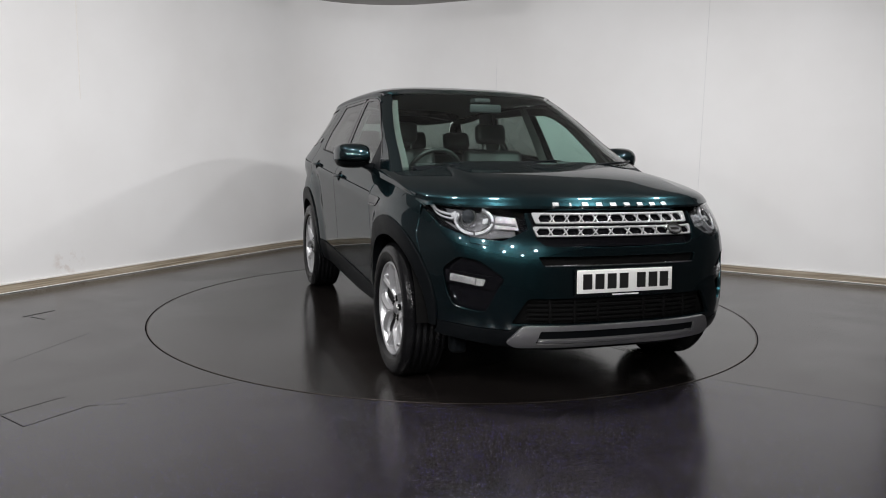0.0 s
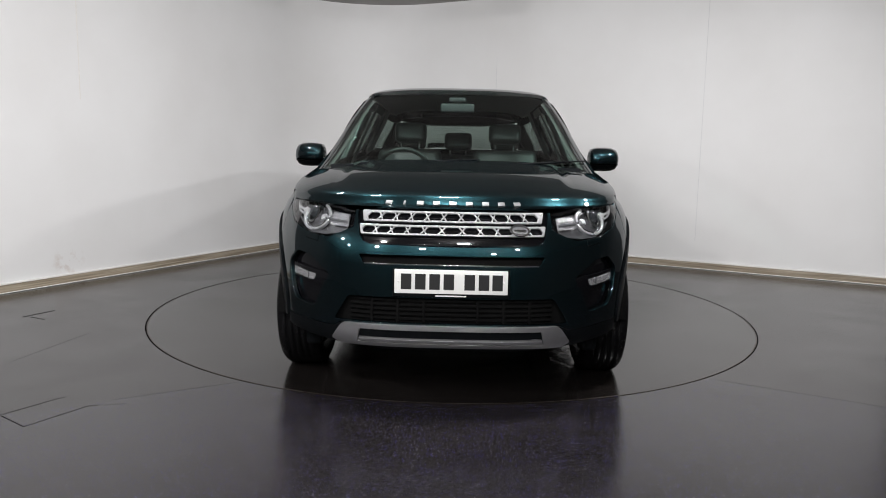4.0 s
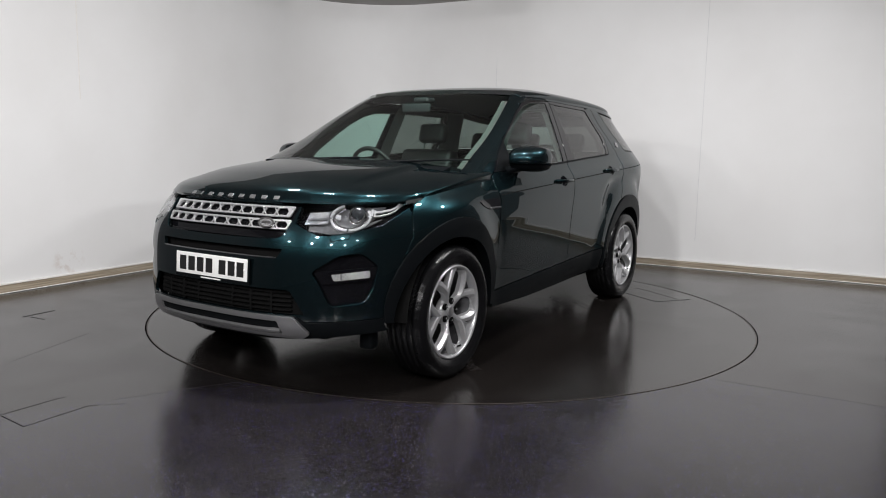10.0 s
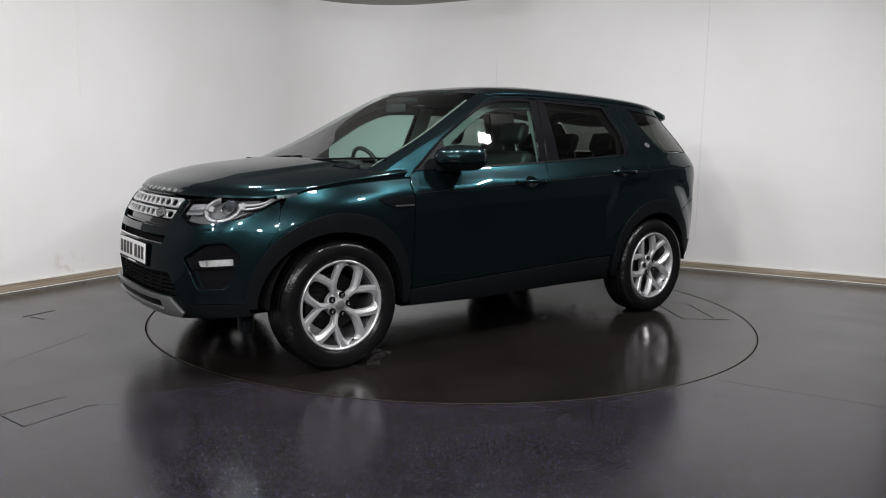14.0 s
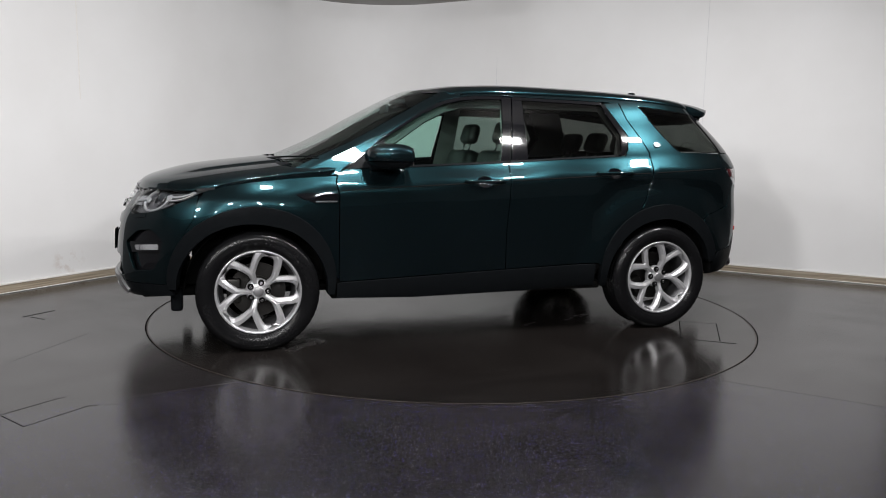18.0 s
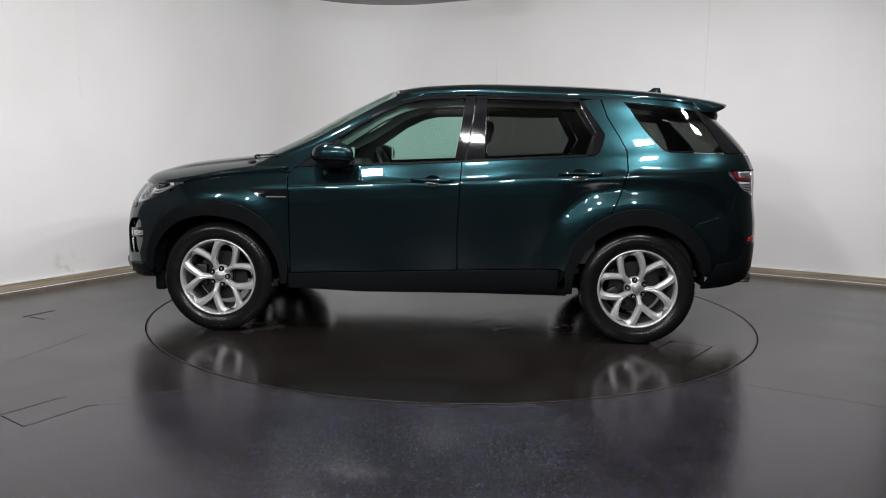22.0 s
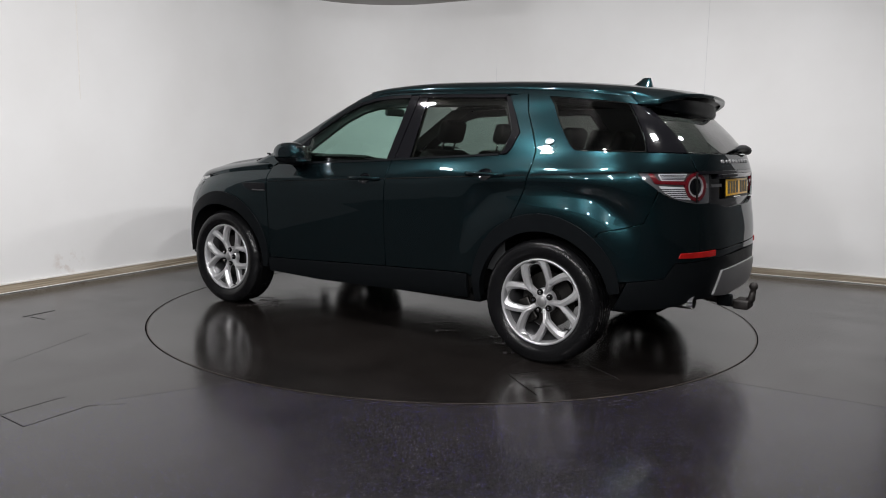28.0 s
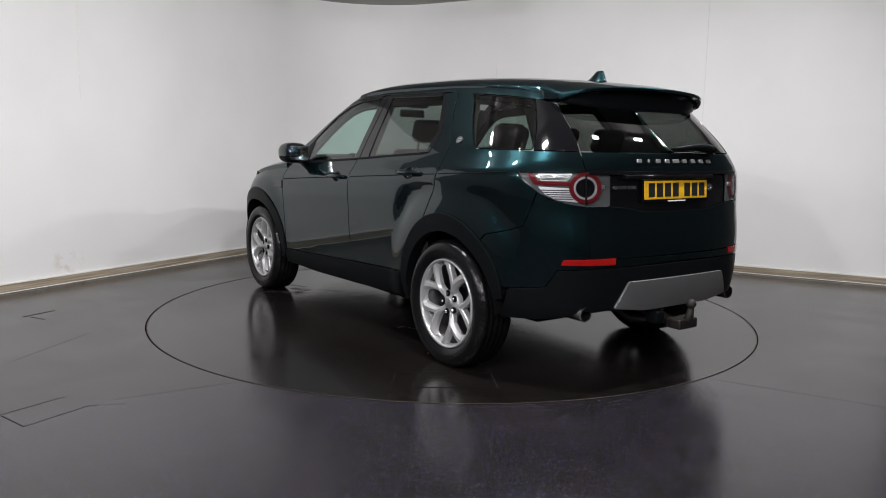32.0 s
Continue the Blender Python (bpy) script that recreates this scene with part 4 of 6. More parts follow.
both("rear_reflector", rounded(on((-2.095, 0.73, 0.665), (-2.105, 0.72, 0.693), (-2.22, 0.47, 0.700), (-2.225, 0.47, 0.665)), 0.006), shell, M_REDLIT, car, "red rear reflector", off=0.006, depth=0.012, res=0.03)

# sills and arch cladding
both("sill", S((0.90, 0.30), (0.90, 0.395), (0.885, 0.398), (-0.21, 0.445), (-0.862, 0.470), (-0.862, 0.32), (-0.3, 0.295), (0.4, 0.285)), shell, M_BLACK, car, "black plastic sill", off=0.004)
for hub, a0, a1 in ((WB, 3, 184), (-WB, -6, 167)):
    outl = S(*arc(hub, RO, a0, a1, 22)) + S(*arc(hub, RI, a1, a0, 22))
    both("arch_cladding", outl, shell, M_BLACK, car, "black plastic wheel-arch moulding", off=0.010, depth=0.05, res=0.035, gap=0.001)

# wheel wells
for hub in (WB, -WB):
    for s in (1, -1):
        bm = bmesh.new()
        rows = []
        for y in (0.90, 0.80, 0.62):
            rows.append([bm.verts.new((hub + 0.425 * math.cos(t), s * y, HUBZ + 0.425 * math.sin(t))) for t in np.linspace(radians(2), radians(178), 28)])
        for a, b in zip(rows, rows[1:]):
            for k in range(27):
                bm.faces.new((a[k], a[k + 1], b[k + 1], b[k]))
        bm.faces.new(rows[-1])
        part("wheel_well", bm, M_DARK, car, smooth=False)

# nose
hl = on((1.625, 0.84, 0.985), (1.87, 0.70, 0.972), (1.99, 0.57, 0.955), (2.065, 0.465, 0.935), (2.11, 0.455, 0.86), (2.09, 0.51, 0.842), (2.06, 0.57, 0.815), (2.0, 0.66, 0.820), (1.85, 0.78, 0.865), (1.70, 0.84, 0.945))
headlight = both("headlight", rounded(hl, 0.012), shell, M_GLOSS, car, "clear-lens headlight with a black housing", off=-0.055, depth=0, gap=-0.004, res=0.03)
both("lamp_cover", rounded(hl, 0.012), shell, M_CLEAR, headlight, "clear lens", off=0.001, depth=0.05, gap=0.002, res=0.03)

grille_h = on((2.09, 0.0, 0.955), (2.09, 0.30, 0.953), (2.065, 0.452, 0.945), (2.14, 0.425, 0.81), (2.15, 0.39, 0.790), (2.17, 0.0, 0.782))
slot_h = on((2.15, 0.43, 0.745), (2.165, 0.405, 0.702))
lowg_h = on((2.15, 0.47, 0.552), (2.13, 0.545, 0.430))
fog_h = [(0.552, 0.640), (0.695, 0.722), (0.820, 0.732), (0.922, 0.668), (0.890, 0.542), (0.850, 0.488), (0.674, 0.474), (0.597, 0.590)]
fr = lambda h: [(-u, z) for u, z in h]
bump_half = on((2.10, 0.30, 0.958), (2.06, 0.458, 0.940), (2.105, 0.462, 0.865), (2.085, 0.51, 0.838), (2.06, 0.57, 0.811), (2.0, 0.66, 0.815), (1.85, 0.78, 0.860), (1.705, 0.845, 0.938), (1.71, 0.86, 0.89), (1.725, 0.87, 0.80)) + S(*run(WB, 40, 9, 6)) + on((1.86, 0.80, 0.412), (2.05, 0.62, 0.402), (2.125, 0.54, 0.40), (2.14, 0.5, 0.424), (2.2, 0.25, 0.424))
panel("front_bumper", across_front(bump_half), shell, M_PAINT, car, "dark green painted front bumper", res=0.04, gap=0.0012,
      holes=[rounded(across_front(grille_h), 0.02), rounded(across_front(slot_h), 0.012), rounded(across_front(lowg_h), 0.02), rounded(fog_h, 0.03), rounded(fr(fog_h), 0.03)])
lowf = on((2.2, 0.25, 0.418), (2.14, 0.5, 0.418), (2.125, 0.545, 0.395), (2.05, 0.62, 0.397), (1.86, 0.80, 0.407)) + S(*run(WB, 7, 0, 3)) + on((1.83, 0.80, 0.345), (2.0, 0.62, 0.318), (2.14, 0.3, 0.285))
panel("lower_front_bumper", across_front(lowf), shell, M_BLACK, car, "black lower front bumper")
skf = on((2.15, 0.480, 0.425), (2.14, 0.500, 0.412), (2.10, 0.552, 0.342), (2.12, 0.520, 0.318), (2.18, 0.2, 0.318))
panel("front_skid_plate", rounded(across_front(skf), 0.015), shell, M_SILVER, car, "satin silver front skid plate", off=0.014, depth=0.03, res=0.035,
      holes=[rounded(across_front(on((2.17, 0.415, 0.403), (2.16, 0.435, 0.337))), 0.01)])
panel("skid_inset", across_front(on((2.17, 0.43, 0.411), (2.16, 0.45, 0.330))), shell, M_BLACK, car, off=0.004, depth=0, res=0.06)
panel("skid_blade", across_front(on((2.17, 0.42, 0.358), (2.16, 0.42, 0.347))), shell, M_SILVER, car, off=0.018, depth=0.02, res=0.05, gap=0)
panel("grille_surround", rounded(across_front(grille_h), 0.02), shell, M_GLOSS, car, "gloss black grille surround", off=-0.03, depth=0, gap=-0.01, res=0.05)
panel("slot_floor", across_front(slot_h), shell, M_DARK, car, off=-0.035, depth=0, gap=-0.01, res=0.05)
panel("intake_floor", across_front(lowg_h), shell, M_DARK, car, off=-0.04, depth=0, gap=-0.01, res=0.05)
both("fog_recess", rounded(fog_h, 0.03), shell, M_GLOSS, car, "gloss black fog lamp recess", off=-0.03, depth=0, gap=-0.008, res=0.04)
fogl = [(0.664, 0.630), (0.876, 0.646), (0.880, 0.611), (0.682, 0.598)]
both("fog_divider", [(0.722, 0.600), (0.716, 0.634), (0.722, 0.634), (0.728, 0.600)], shell, M_SMOKE, car, off=-0.004, depth=0.01, res=0.02, gap=0)
fog = both("fog_lamp", rounded(fogl, 0.008), shell, M_CRYSTAL, car, "clear fog lamp", off=-0.006, depth=0.02, res=0.02)
both("fog_trim", rounded([(0.566, 0.638), (0.602, 0.646), (0.915, 0.664), (0.908, 0.600), (0.618, 0.580)], 0.008), shell, M_GLOSS, car, "gloss black fog lamp bezel", off=-0.012, depth=0.018, res=0.03)

# bonnet, roof, windscreen, pillars
dd = np.array([-0.012, -0.004, 0.0, 0.008, 0.018, 0.032, 0.05, 0.075, 0.11, 0.16, 0.23, 0.32, 0.42, 0.52, 0.62, 0.72, 0.80, 0.86])
qq = np.concatenate([np.linspace(-1, 1, 73)])


def grid_part(name, chart, us, vs, mat, parent, label="", turn=0.02):
    """A whole patch of a surface with its border turned under."""
    us, vs = np.asarray(us, float), np.asarray(vs, float)
    U, V = np.meshgrid(us, vs, indexing="ij")
    P = chart(U, V)
    uv = np.stack([U.ravel(), V.ravel()], 1)
    uv[:, 1] = np.clip(uv[:, 1], vs[0] + 2e-4, vs[-1] - 2e-4)
    N = outward(P.reshape(-1, 3), chart_normals(chart, uv)).reshape(P.shape)
    n, m = U.shape
    verts = [tuple(p) for p in P.reshape(-1, 3)]
    norms = [tuple(p) for p in N.reshape(-1, 3)]
    flip = np.dot(np.cross(P[1, m // 2] - P[0, m // 2], P[0, m // 2 + 1] - P[0, m // 2]), N[0, m // 2]) < 0
    faces = []
    for i in range(n - 1):
        for j in range(m - 1):
            f = (i * m + j, (i + 1) * m + j, (i + 1) * m + j + 1, i * m + j + 1)
            faces.append(f[::-1] if flip else f)
    border = [(i, 0) for i in range(n)] + [(n - 1, j) for j in range(1, m)] + [(i, m - 1) for i in range(n - 2, -1, -1)] + [(0, j) for j in range(m - 2, 0, -1)]
    k0 = len(verts)
    for i, j in border:
        verts.append(tuple(P[i, j] - N[i, j] * turn))
        norms.append(tuple(N[i, j]))
    b = len(border)
    for k in range(b):
        (i, j), (i2, j2) = border[k], border[(k + 1) % b]
        f = (i * m + j, i2 * m + j2, k0 + (k + 1) % b, k0 + k)
        faces.append(f[::-1] if not flip else f)
    return mesh_part(name, verts, faces, mat, parent, label, norms)


grid_part("bonnet", bonnet, dd, qq, M_PAINT, car, "dark green painted bonnet")


def roof_front(x, q):
    """The roof with its front edge bowed as the windscreen is."""
    k = np.abs(np.sin(np.abs(q) * math.pi / 2)) ** 2.5
    xx = x - 0.17 * k * step(-0.6, 0.3, x)
    p = roof(xx, q)
    p[..., 1] *= 1 - 0.025 * step(-0.2, 0.15, xx)
    return p


grid_part("roof", roof_front, np.concatenate([np.linspace(-1.76, -0.4, 17), np.linspace(-0.32, 0.285, 12)]), np.concatenate([[-1, -0.985, -0.96], np.linspace(-0.92, 0.92, 41), [0.96, 0.985, 1]]), M_PAINT, car, "dark green painted roof")
both("roof_side", S((0.20, 1.535), (0.05, 1.570), (-0.08, 1.582), (-0.30, 1.585), (-1.0, 1.571), (-1.20, 1.560), (-1.27, 1.549)) + side_at((-1.40, 1.539), (-1.55, 1.525), (-1.66, 1.514), (-1.78, 1.496), (-1.78, 1.534), (-1.69, 1.551)) + S((-1.3, 1.585), (-1.0, 1.595), (-0.3, 1.600), (0.0, 1.590), (0.18, 1.552)), shell, M_PAINT, car, "dark green painted roof rail", res=0.04, depth=0.012)

both("rail_lining", S((0.15, 1.50), (-0.3, 1.54), (-1.2, 1.53)) + side_at((-1.5, 1.50), (-1.80, 1.47), (-1.80, 1.52), (-1.5, 1.55)) + S((-1.2, 1.575), (-0.3, 1.59), (0.1, 1.56)), shell, M_DARK, car, off=-0.022, depth=0, res=0.08)
zs = np.concatenate([np.linspace(1.09, 1.50, 14), np.linspace(1.52, 1.60, 5)])


def pillar_patch(k, z):
    """Across the pillar from the glass edge to the door frame."""
    lo = 0.735 - 0.04 * (z - 1.1)
    return pillar(lo + (0.90 + 0.02 * step(1.3, 1.5, z) - lo) * k, z)


def pillar_patch_right(k, z):
    p = pillar_patch(k, z)
    return p * np.array([1.0, -1.0, 1.0])


grid_part("windscreen_pillar", pillar_patch, np.linspace(0, 1, 9), zs, M_PAINT, car, "dark green windscreen pillar")
grid_part("windscreen_pillar", pillar_patch_right, np.linspace(0, 1, 9), zs, M_PAINT, car, "dark green windscreen pillar")


def edge_y(z):
    return float(pillar_patch(0.0, z)[1])


top_half = [(0.0, 1.640), (0.2, 1.637), (0.4, 1.622), (0.50, 1.606), (0.545, 1.592)]
side_half = [(edge_y(z) - 0.004, z) for z in (1.55, 1.45, 1.35, 1.25, 1.15, 1.09)]
half = top_half[1:] + side_half
ws_o = half + [(-y, z) for y, z in half[::-1]]
windscreen = panel("windscreen", ws_o, screen, M_SCREEN, car, "green-tinted windscreen", depth=0.004, res=0.05, off=-0.002)
cowl = panel("cowl", [(0.74, 1.125), (0.70, 1.075), (-0.70, 1.075), (-0.74, 1.125), (-0.4, 1.135), (0.4, 1.135)], screen, M_BLACK, car, "black plastic scuttle panel", depth=0.02, off=0.006)


# ---------------------------------------------------------------- wheels
def wheel():
    w = new("wheel")
    bm = bmesh.new()
    prof = [(0.245, 0.085), (0.262, 0.100), (0.285, 0.113), (0.315, 0.118), (0.338, 0.112), (0.352, 0.100), (0.360, 0.088)]
    for y in (0.070, 0.035, 0.0, -0.035, -0.07):
        prof += [(TYRE, y + 0.013), (TYRE, y - 0.007), (TYRE - 0.007, y - 0.009), (TYRE - 0.007, y - 0.014)]
    prof += [(TYRE, -0.086), (0.352, -0.10), (0.315, -0.118), (0.245, -0.09)]
    vs = revolve(bm, prof, 144)
    for k, v in enumerate(vs):
        r = math.hypot(v.co.x, v.co.z)
        if (k // len(prof)) % 3 == 0 and r > 0.345 and abs(v.co.y) > 0.075:
            v.co.x *= (r - 0.0025) / r
            v.co.z *= (r - 0.0025) / r
    part("tyre", bm, M_RUBBER, w, "black road tyre")
    bm = bmesh.new()
    revolve(bm, [(0.232, 0.056), (0.238, 0.076), (0.240, 0.092), (0.246, 0.101), (0.254, 0.100), (0.256, 0.088), (0.250, 0.08)], 72)
    rim = part("rim", bm, M_ALLOY, w, "silver alloy rim")
    # the barrel's shade behind the spokes is in its darker colour
    bm = bmesh.new()
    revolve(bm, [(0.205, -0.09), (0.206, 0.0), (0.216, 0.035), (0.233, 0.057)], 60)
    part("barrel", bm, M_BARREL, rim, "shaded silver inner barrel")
    # five pairs of arms; each pair leaves the hub between two bolts, bows out and runs on side by side to the rim
    line = [(0.036, 0.026, 0.0145, 0.064, 0.034), (0.062, 0.0445, 0.0145, 0.072, 0.038), (0.086, 0.0605, 0.0160, 0.081, 0.040), (0.106, 0.0685, 0.0175, 0.086, 0.040),
            (0.150, 0.0690, 0.0185, 0.090, 0.038), (0.186, 0.0670, 0.0200, 0.093, 0.036), (0.210, 0.0625, 0.0220, 0.093, 0.032), (0.227, 0.0580, 0.0310, 0.092, 0.030), (0.240, 0.0540, 0.0510, 0.090, 0.028)]
    for k in range(5):
        turn = radians(72 * k + 34)
        for side in (-1, 1):
            bm = bmesh.new()
            secs = []
            for i, (a, o, wd, y, h) in enumerate(line):
                p, q = line[max(i - 1, 0)], line[min(i + 1, len(line) - 1)]
                d = Vector((q[0] - p[0], q[1] - p[1])).normalized()
                pts = []
                # negative: towards the hexagonal opening inside the pair
                for off, yy in ((-wd * 1.22, y - h), (-wd * 1.02, y - 0.017), (-wd * 0.22, y), (wd * 0.80, y - 0.003), (wd, y - 0.009), (wd * 1.1, y - h)):
                    pa, po = a - d.y * off, (o + d.x * off) * side
                    pts.append((pa * math.cos(turn) - po * math.sin(turn), yy, pa * math.sin(turn) + po * math.cos(turn)))
                secs.append(pts)
            loft(bm, secs)
            part("spoke", bm, M_ALLOY, rim, smooth=False)
    bm = bmesh.new()
    revolve(bm, [(0.0, 0.068), (0.030, 0.068), (0.066, 0.058), (0.074, 0.045), (0.076, 0.02)], 40)
    part("hub", bm, M_ALLOY, rim)
    bm = bmesh.new()
    revolve(bm, [(0.0, 0.0765), (0.026, 0.0762), (0.030, 0.0735), (0.031, 0.066)], 32)
    part("centre_cap", bm, M_SILVER, w, "grey centre cap")
    for k in range(5):
        a = radians(72 * k + 34)
        m = Matrix.Translation((0.056 * math.cos(a), 0, 0.056 * math.sin(a)))
        bm = bmesh.new()
        revolve(bm, [(0.0185, 0.060), (0.0185, 0.069), (0.014, 0.071), (0.013, 0.064), (0.0, 0.064)], 20, m=m)
        part("bolt_seat", bm, M_DARK, rim)
        bm = bmesh.new()
        revolve(bm, [(0.0, 0.078), (0.006, 0.078), (0.0095, 0.074), (0.0095, 0.06)], 6, m=m)
        part("wheel_bolt", bm, M_CHROME, w, smooth=False)
    bm = bmesh.new()
    a = radians(250)
    tube(bm, [(0.226 * math.cos(a), 0.070, 0.226 * math.sin(a)), (0.212 * math.cos(a), 0.096, 0.212 * math.sin(a))], 0.0045, 8)
    part("valve", bm, M_RUBBER, w, "black tyre valve")
    bm = bmesh.new()
    revolve(bm, [(0.0, 0.0), (0.085, 0.0), (0.085, -0.012), (0.165, -0.012), (0.165, -0.036), (0.0, -0.036)], 48)
    part("brake_disc", bm, M_STEEL, w, "grey steel brake disc", smooth=False)
    bm = bmesh.new()
    box(bm, (0.10, -0.06, -0.075), (0.185, 0.018, 0.075), 0.012)
    part("brake_caliper", bm, M_STEEL, w)
    return w


w0 = wheel()
w0.parent = car
WY = 0.818
w0.matrix_basis = pose(WB, WY, HUBZ)
for x, y, t, lean in ((-WB, WY, 0, 31), (WB, -WY, 180, 15), (-WB, -WY, 180, 55)):
    w = copy_thing(w0, pose(x, y, HUBZ, 0, lean, t))
    w.parent = car


# ---------------------------------------------------------------- lamps, grille, badges
def ring_on(c, r, n=28):
    return [(c[0] + r * math.cos(2 * math.pi * k / n), c[1] + r * math.sin(2 * math.pi * k / n)) for k in range(n)]


def oval_on(c, a, b, n=24):
    return [(c[0] + a * math.cos(2 * math.pi * k / n), c[1] + b * math.sin(2 * math.pi * k / n)) for k in range(n)]


def rect_on(c, w, h):
    u, z = c
    return [(u - w / 2, z - h / 2), (u + w / 2, z - h / 2), (u + w / 2, z + h / 2), (u - w / 2, z + h / 2)]


RING, LENS_AT = (0.728, 0.903), (0.757, 0.916)


def bent_strip(pts, wide):
    """A narrow band along a line of places on the surface."""
    p = np.array(pts, float)
    d = np.gradient(p, axis=0)
    n = np.stack([-d[:, 1], d[:, 0]], 1) / np.linalg.norm(d, axis=1)[:, None] * wide / 2
    return [tuple(q) for q in p + n] + [tuple(q) for q in (p - n)[::-1]]


def ring_part(a, b, a0, a1):
    return [(RING[0] + a * math.cos(q), RING[1] + b * math.sin(q)) for q in np.linspace(radians(a0), radians(a1), 26)]


for side in (0, 1):
    hlp, mir = headlight[side], bool(side)
    lamp_part = dict(res=0.015, gap=0, mirror=mir)
    # grey reflector shell behind all
    panel("lamp_shell", rounded([(0.500, 0.848), (0.520, 0.938), (0.64, 0.950), (0.80, 0.962), (0.93, 0.968), (0.86, 0.905), (0.80, 0.862), (0.70, 0.834), (0.60, 0.836)], 0.01), shell, M_LAMPGREY, hlp, "grey lamp housing", off=-0.045, depth=0, res=0.03, gap=0, mirror=mir)
    for a0, a1 in ((112, 178), (188, 262), (270, 392)):
        panel("daytime_ring", bent_strip(ring_part(0.104, 0.059, a0, a1), 0.0075), shell, M_SILVERB, hlp, "white daytime light ring", off=-0.016, depth=0.014, **lamp_part)
        panel("inner_ring", bent_strip(ring_part(0.087, 0.048, a0, a1), 0.0045), shell, M_CHROME, hlp, off=-0.022, depth=0.012, **lamp_part)
        panel("ring_trough", bent_strip(ring_part(0.0955, 0.0535, a0, a1), 0.014), shell, M_LENS, hlp, off=-0.030, depth=0, **lamp_part)
    for q, lift, wide in ((0.0, -0.016, 0.0065), (0.016, -0.022, 0.0045)):
        arm = [(0.824, 0.930 - q), (0.850, 0.927 - q), (0.890, 0.929 - q), (0.935, 0.935 - q * 0.9), (0.972, 0.947 - q * 0.8), (1.005, 0.968 - q * 0.5), (1.050, 0.982 - q * 0.3), (1.085, 0.988 - q * 0.2)]
        panel("daytime_line", bent_strip(arm, wide), shell, M_SILVERB, hlp, "white daytime light line", off=lift, depth=0.012, **lamp_part)
    panel("projector_bezel", ring_on(LENS_AT, 0.041), shell, M_CHROME, hlp, "chrome projector ring", holes=[ring_on(LENS_AT, 0.036)], off=-0.018, depth=0.02, **lamp_part)
    bm = bmesh.new()
    revolve(bm, [(0.0, 0.024), (0.014, 0.022), (0.026, 0.016), (0.034, 0.004), (0.037, -0.012), (0.037, -0.03)], 28)
    p = Vector(shell(LENS_AT[0], LENS_AT[1]))
    n = Vector((0.86, 0.48, 0.16)).normalized()
    m = Matrix.Translation(p - n * 0.036) @ Vector((0, 1, 0)).rotation_difference(n).to_matrix().to_4x4()
    if mir:
        m = Matrix.Diagonal((1, -1, 1, 1)) @ m
    bmesh.ops.transform(bm, matrix=m, verts=bm.verts)
    if mir:
        bmesh.ops.reverse_faces(bm, faces=bm.faces)
    part("projector_lens", bm, M_PROJ, hlp, "dark glass projector lens")
    # squared side reflector next to the grille, with a bright frame
    square = [(0.486, 0.868), (0.512, 0.926), (0.612, 0.931), (0.610, 0.874)]
    panel("reflector", rounded(square, 0.008), shell, M_CRYSTAL, hlp, "clear crystal side reflector", off=-0.022, depth=0, **lamp_part)
    panel("reflector_rib", bent_strip([(0.505, 0.890), (0.555, 0.894), (0.608, 0.897)], 0.006), shell, M_SMOKE, hlp, off=-0.016, depth=0.006, **lamp_part)
    for u, z in ((0.655, 0.905), (0.668, 0.902)):
        panel("ring_clip", rect_on((u, z), 0.009, 0.020), shell, M_SILVERB, hlp, off=-0.012, depth=0.01, **lamp_part)
    for u, z in ((0.838, 0.925), (0.852, 0.920)):
        panel("ring_clip", rect_on((u, z), 0.008, 0.030), shell, M_SILVERB, hlp, off=-0.014, depth=0.01, **lamp_part)
    panel("lamp_floor", rounded([(0.545, 0.838), (0.63, 0.828), (0.74, 0.832), (0.83, 0.862), (0.90, 0.893), (0.83, 0.875), (0.74, 0.846), (0.64, 0.842)], 0.004), shell, M_SMOKE, hlp, "grey lamp floor", off=-0.022, depth=0.012, **lamp_part)

# grille: two bars of open mesh
for z0, z1 in ((0.897, 0.942), (0.838, 0.880)):
    half = on((2.1, 0.432, z1), (2.12, 0.422, z0))
    zm, holes = (z0 + z1) / 2, []
    w = at_front(0.40)
    up, dn = zm + (z1 - z0) * 0.38, zm - (z1 - z0) * 0.40
    mid = (up + dn) / 2
    for k in range(-5, 6):
        u = k * 0.0735
        holes.append([(u - 0.0348, mid), (u - 0.0228, dn), (u + 0.0228, dn), (u + 0.0348, mid), (u + 0.0228, up), (u - 0.0228, up)])
        if k < 5:
            v = u + 0.03675
            holes.append([(v - 0.0112, up), (v, mid + 0.0022), (v + 0.0112, up)])
            holes.append([(v - 0.0112, dn), (v + 0.0112, dn), (v, mid - 0.0022)])
    panel("grille_bar", rounded(across_front(half), 0.006), shell, M_SILVERB, car, "bright silver grille bar with mesh openings", holes=holes, off=-0.004, depth=0.009, res=0.03, gap=0)
panel("grille_chrome", across_front(on((2.16, 0.385, 0.800), (2.16, 0.38, 0.793))), shell, M_GLOSS, car, off=-0.012, depth=0.01, res=0.04, gap=0)
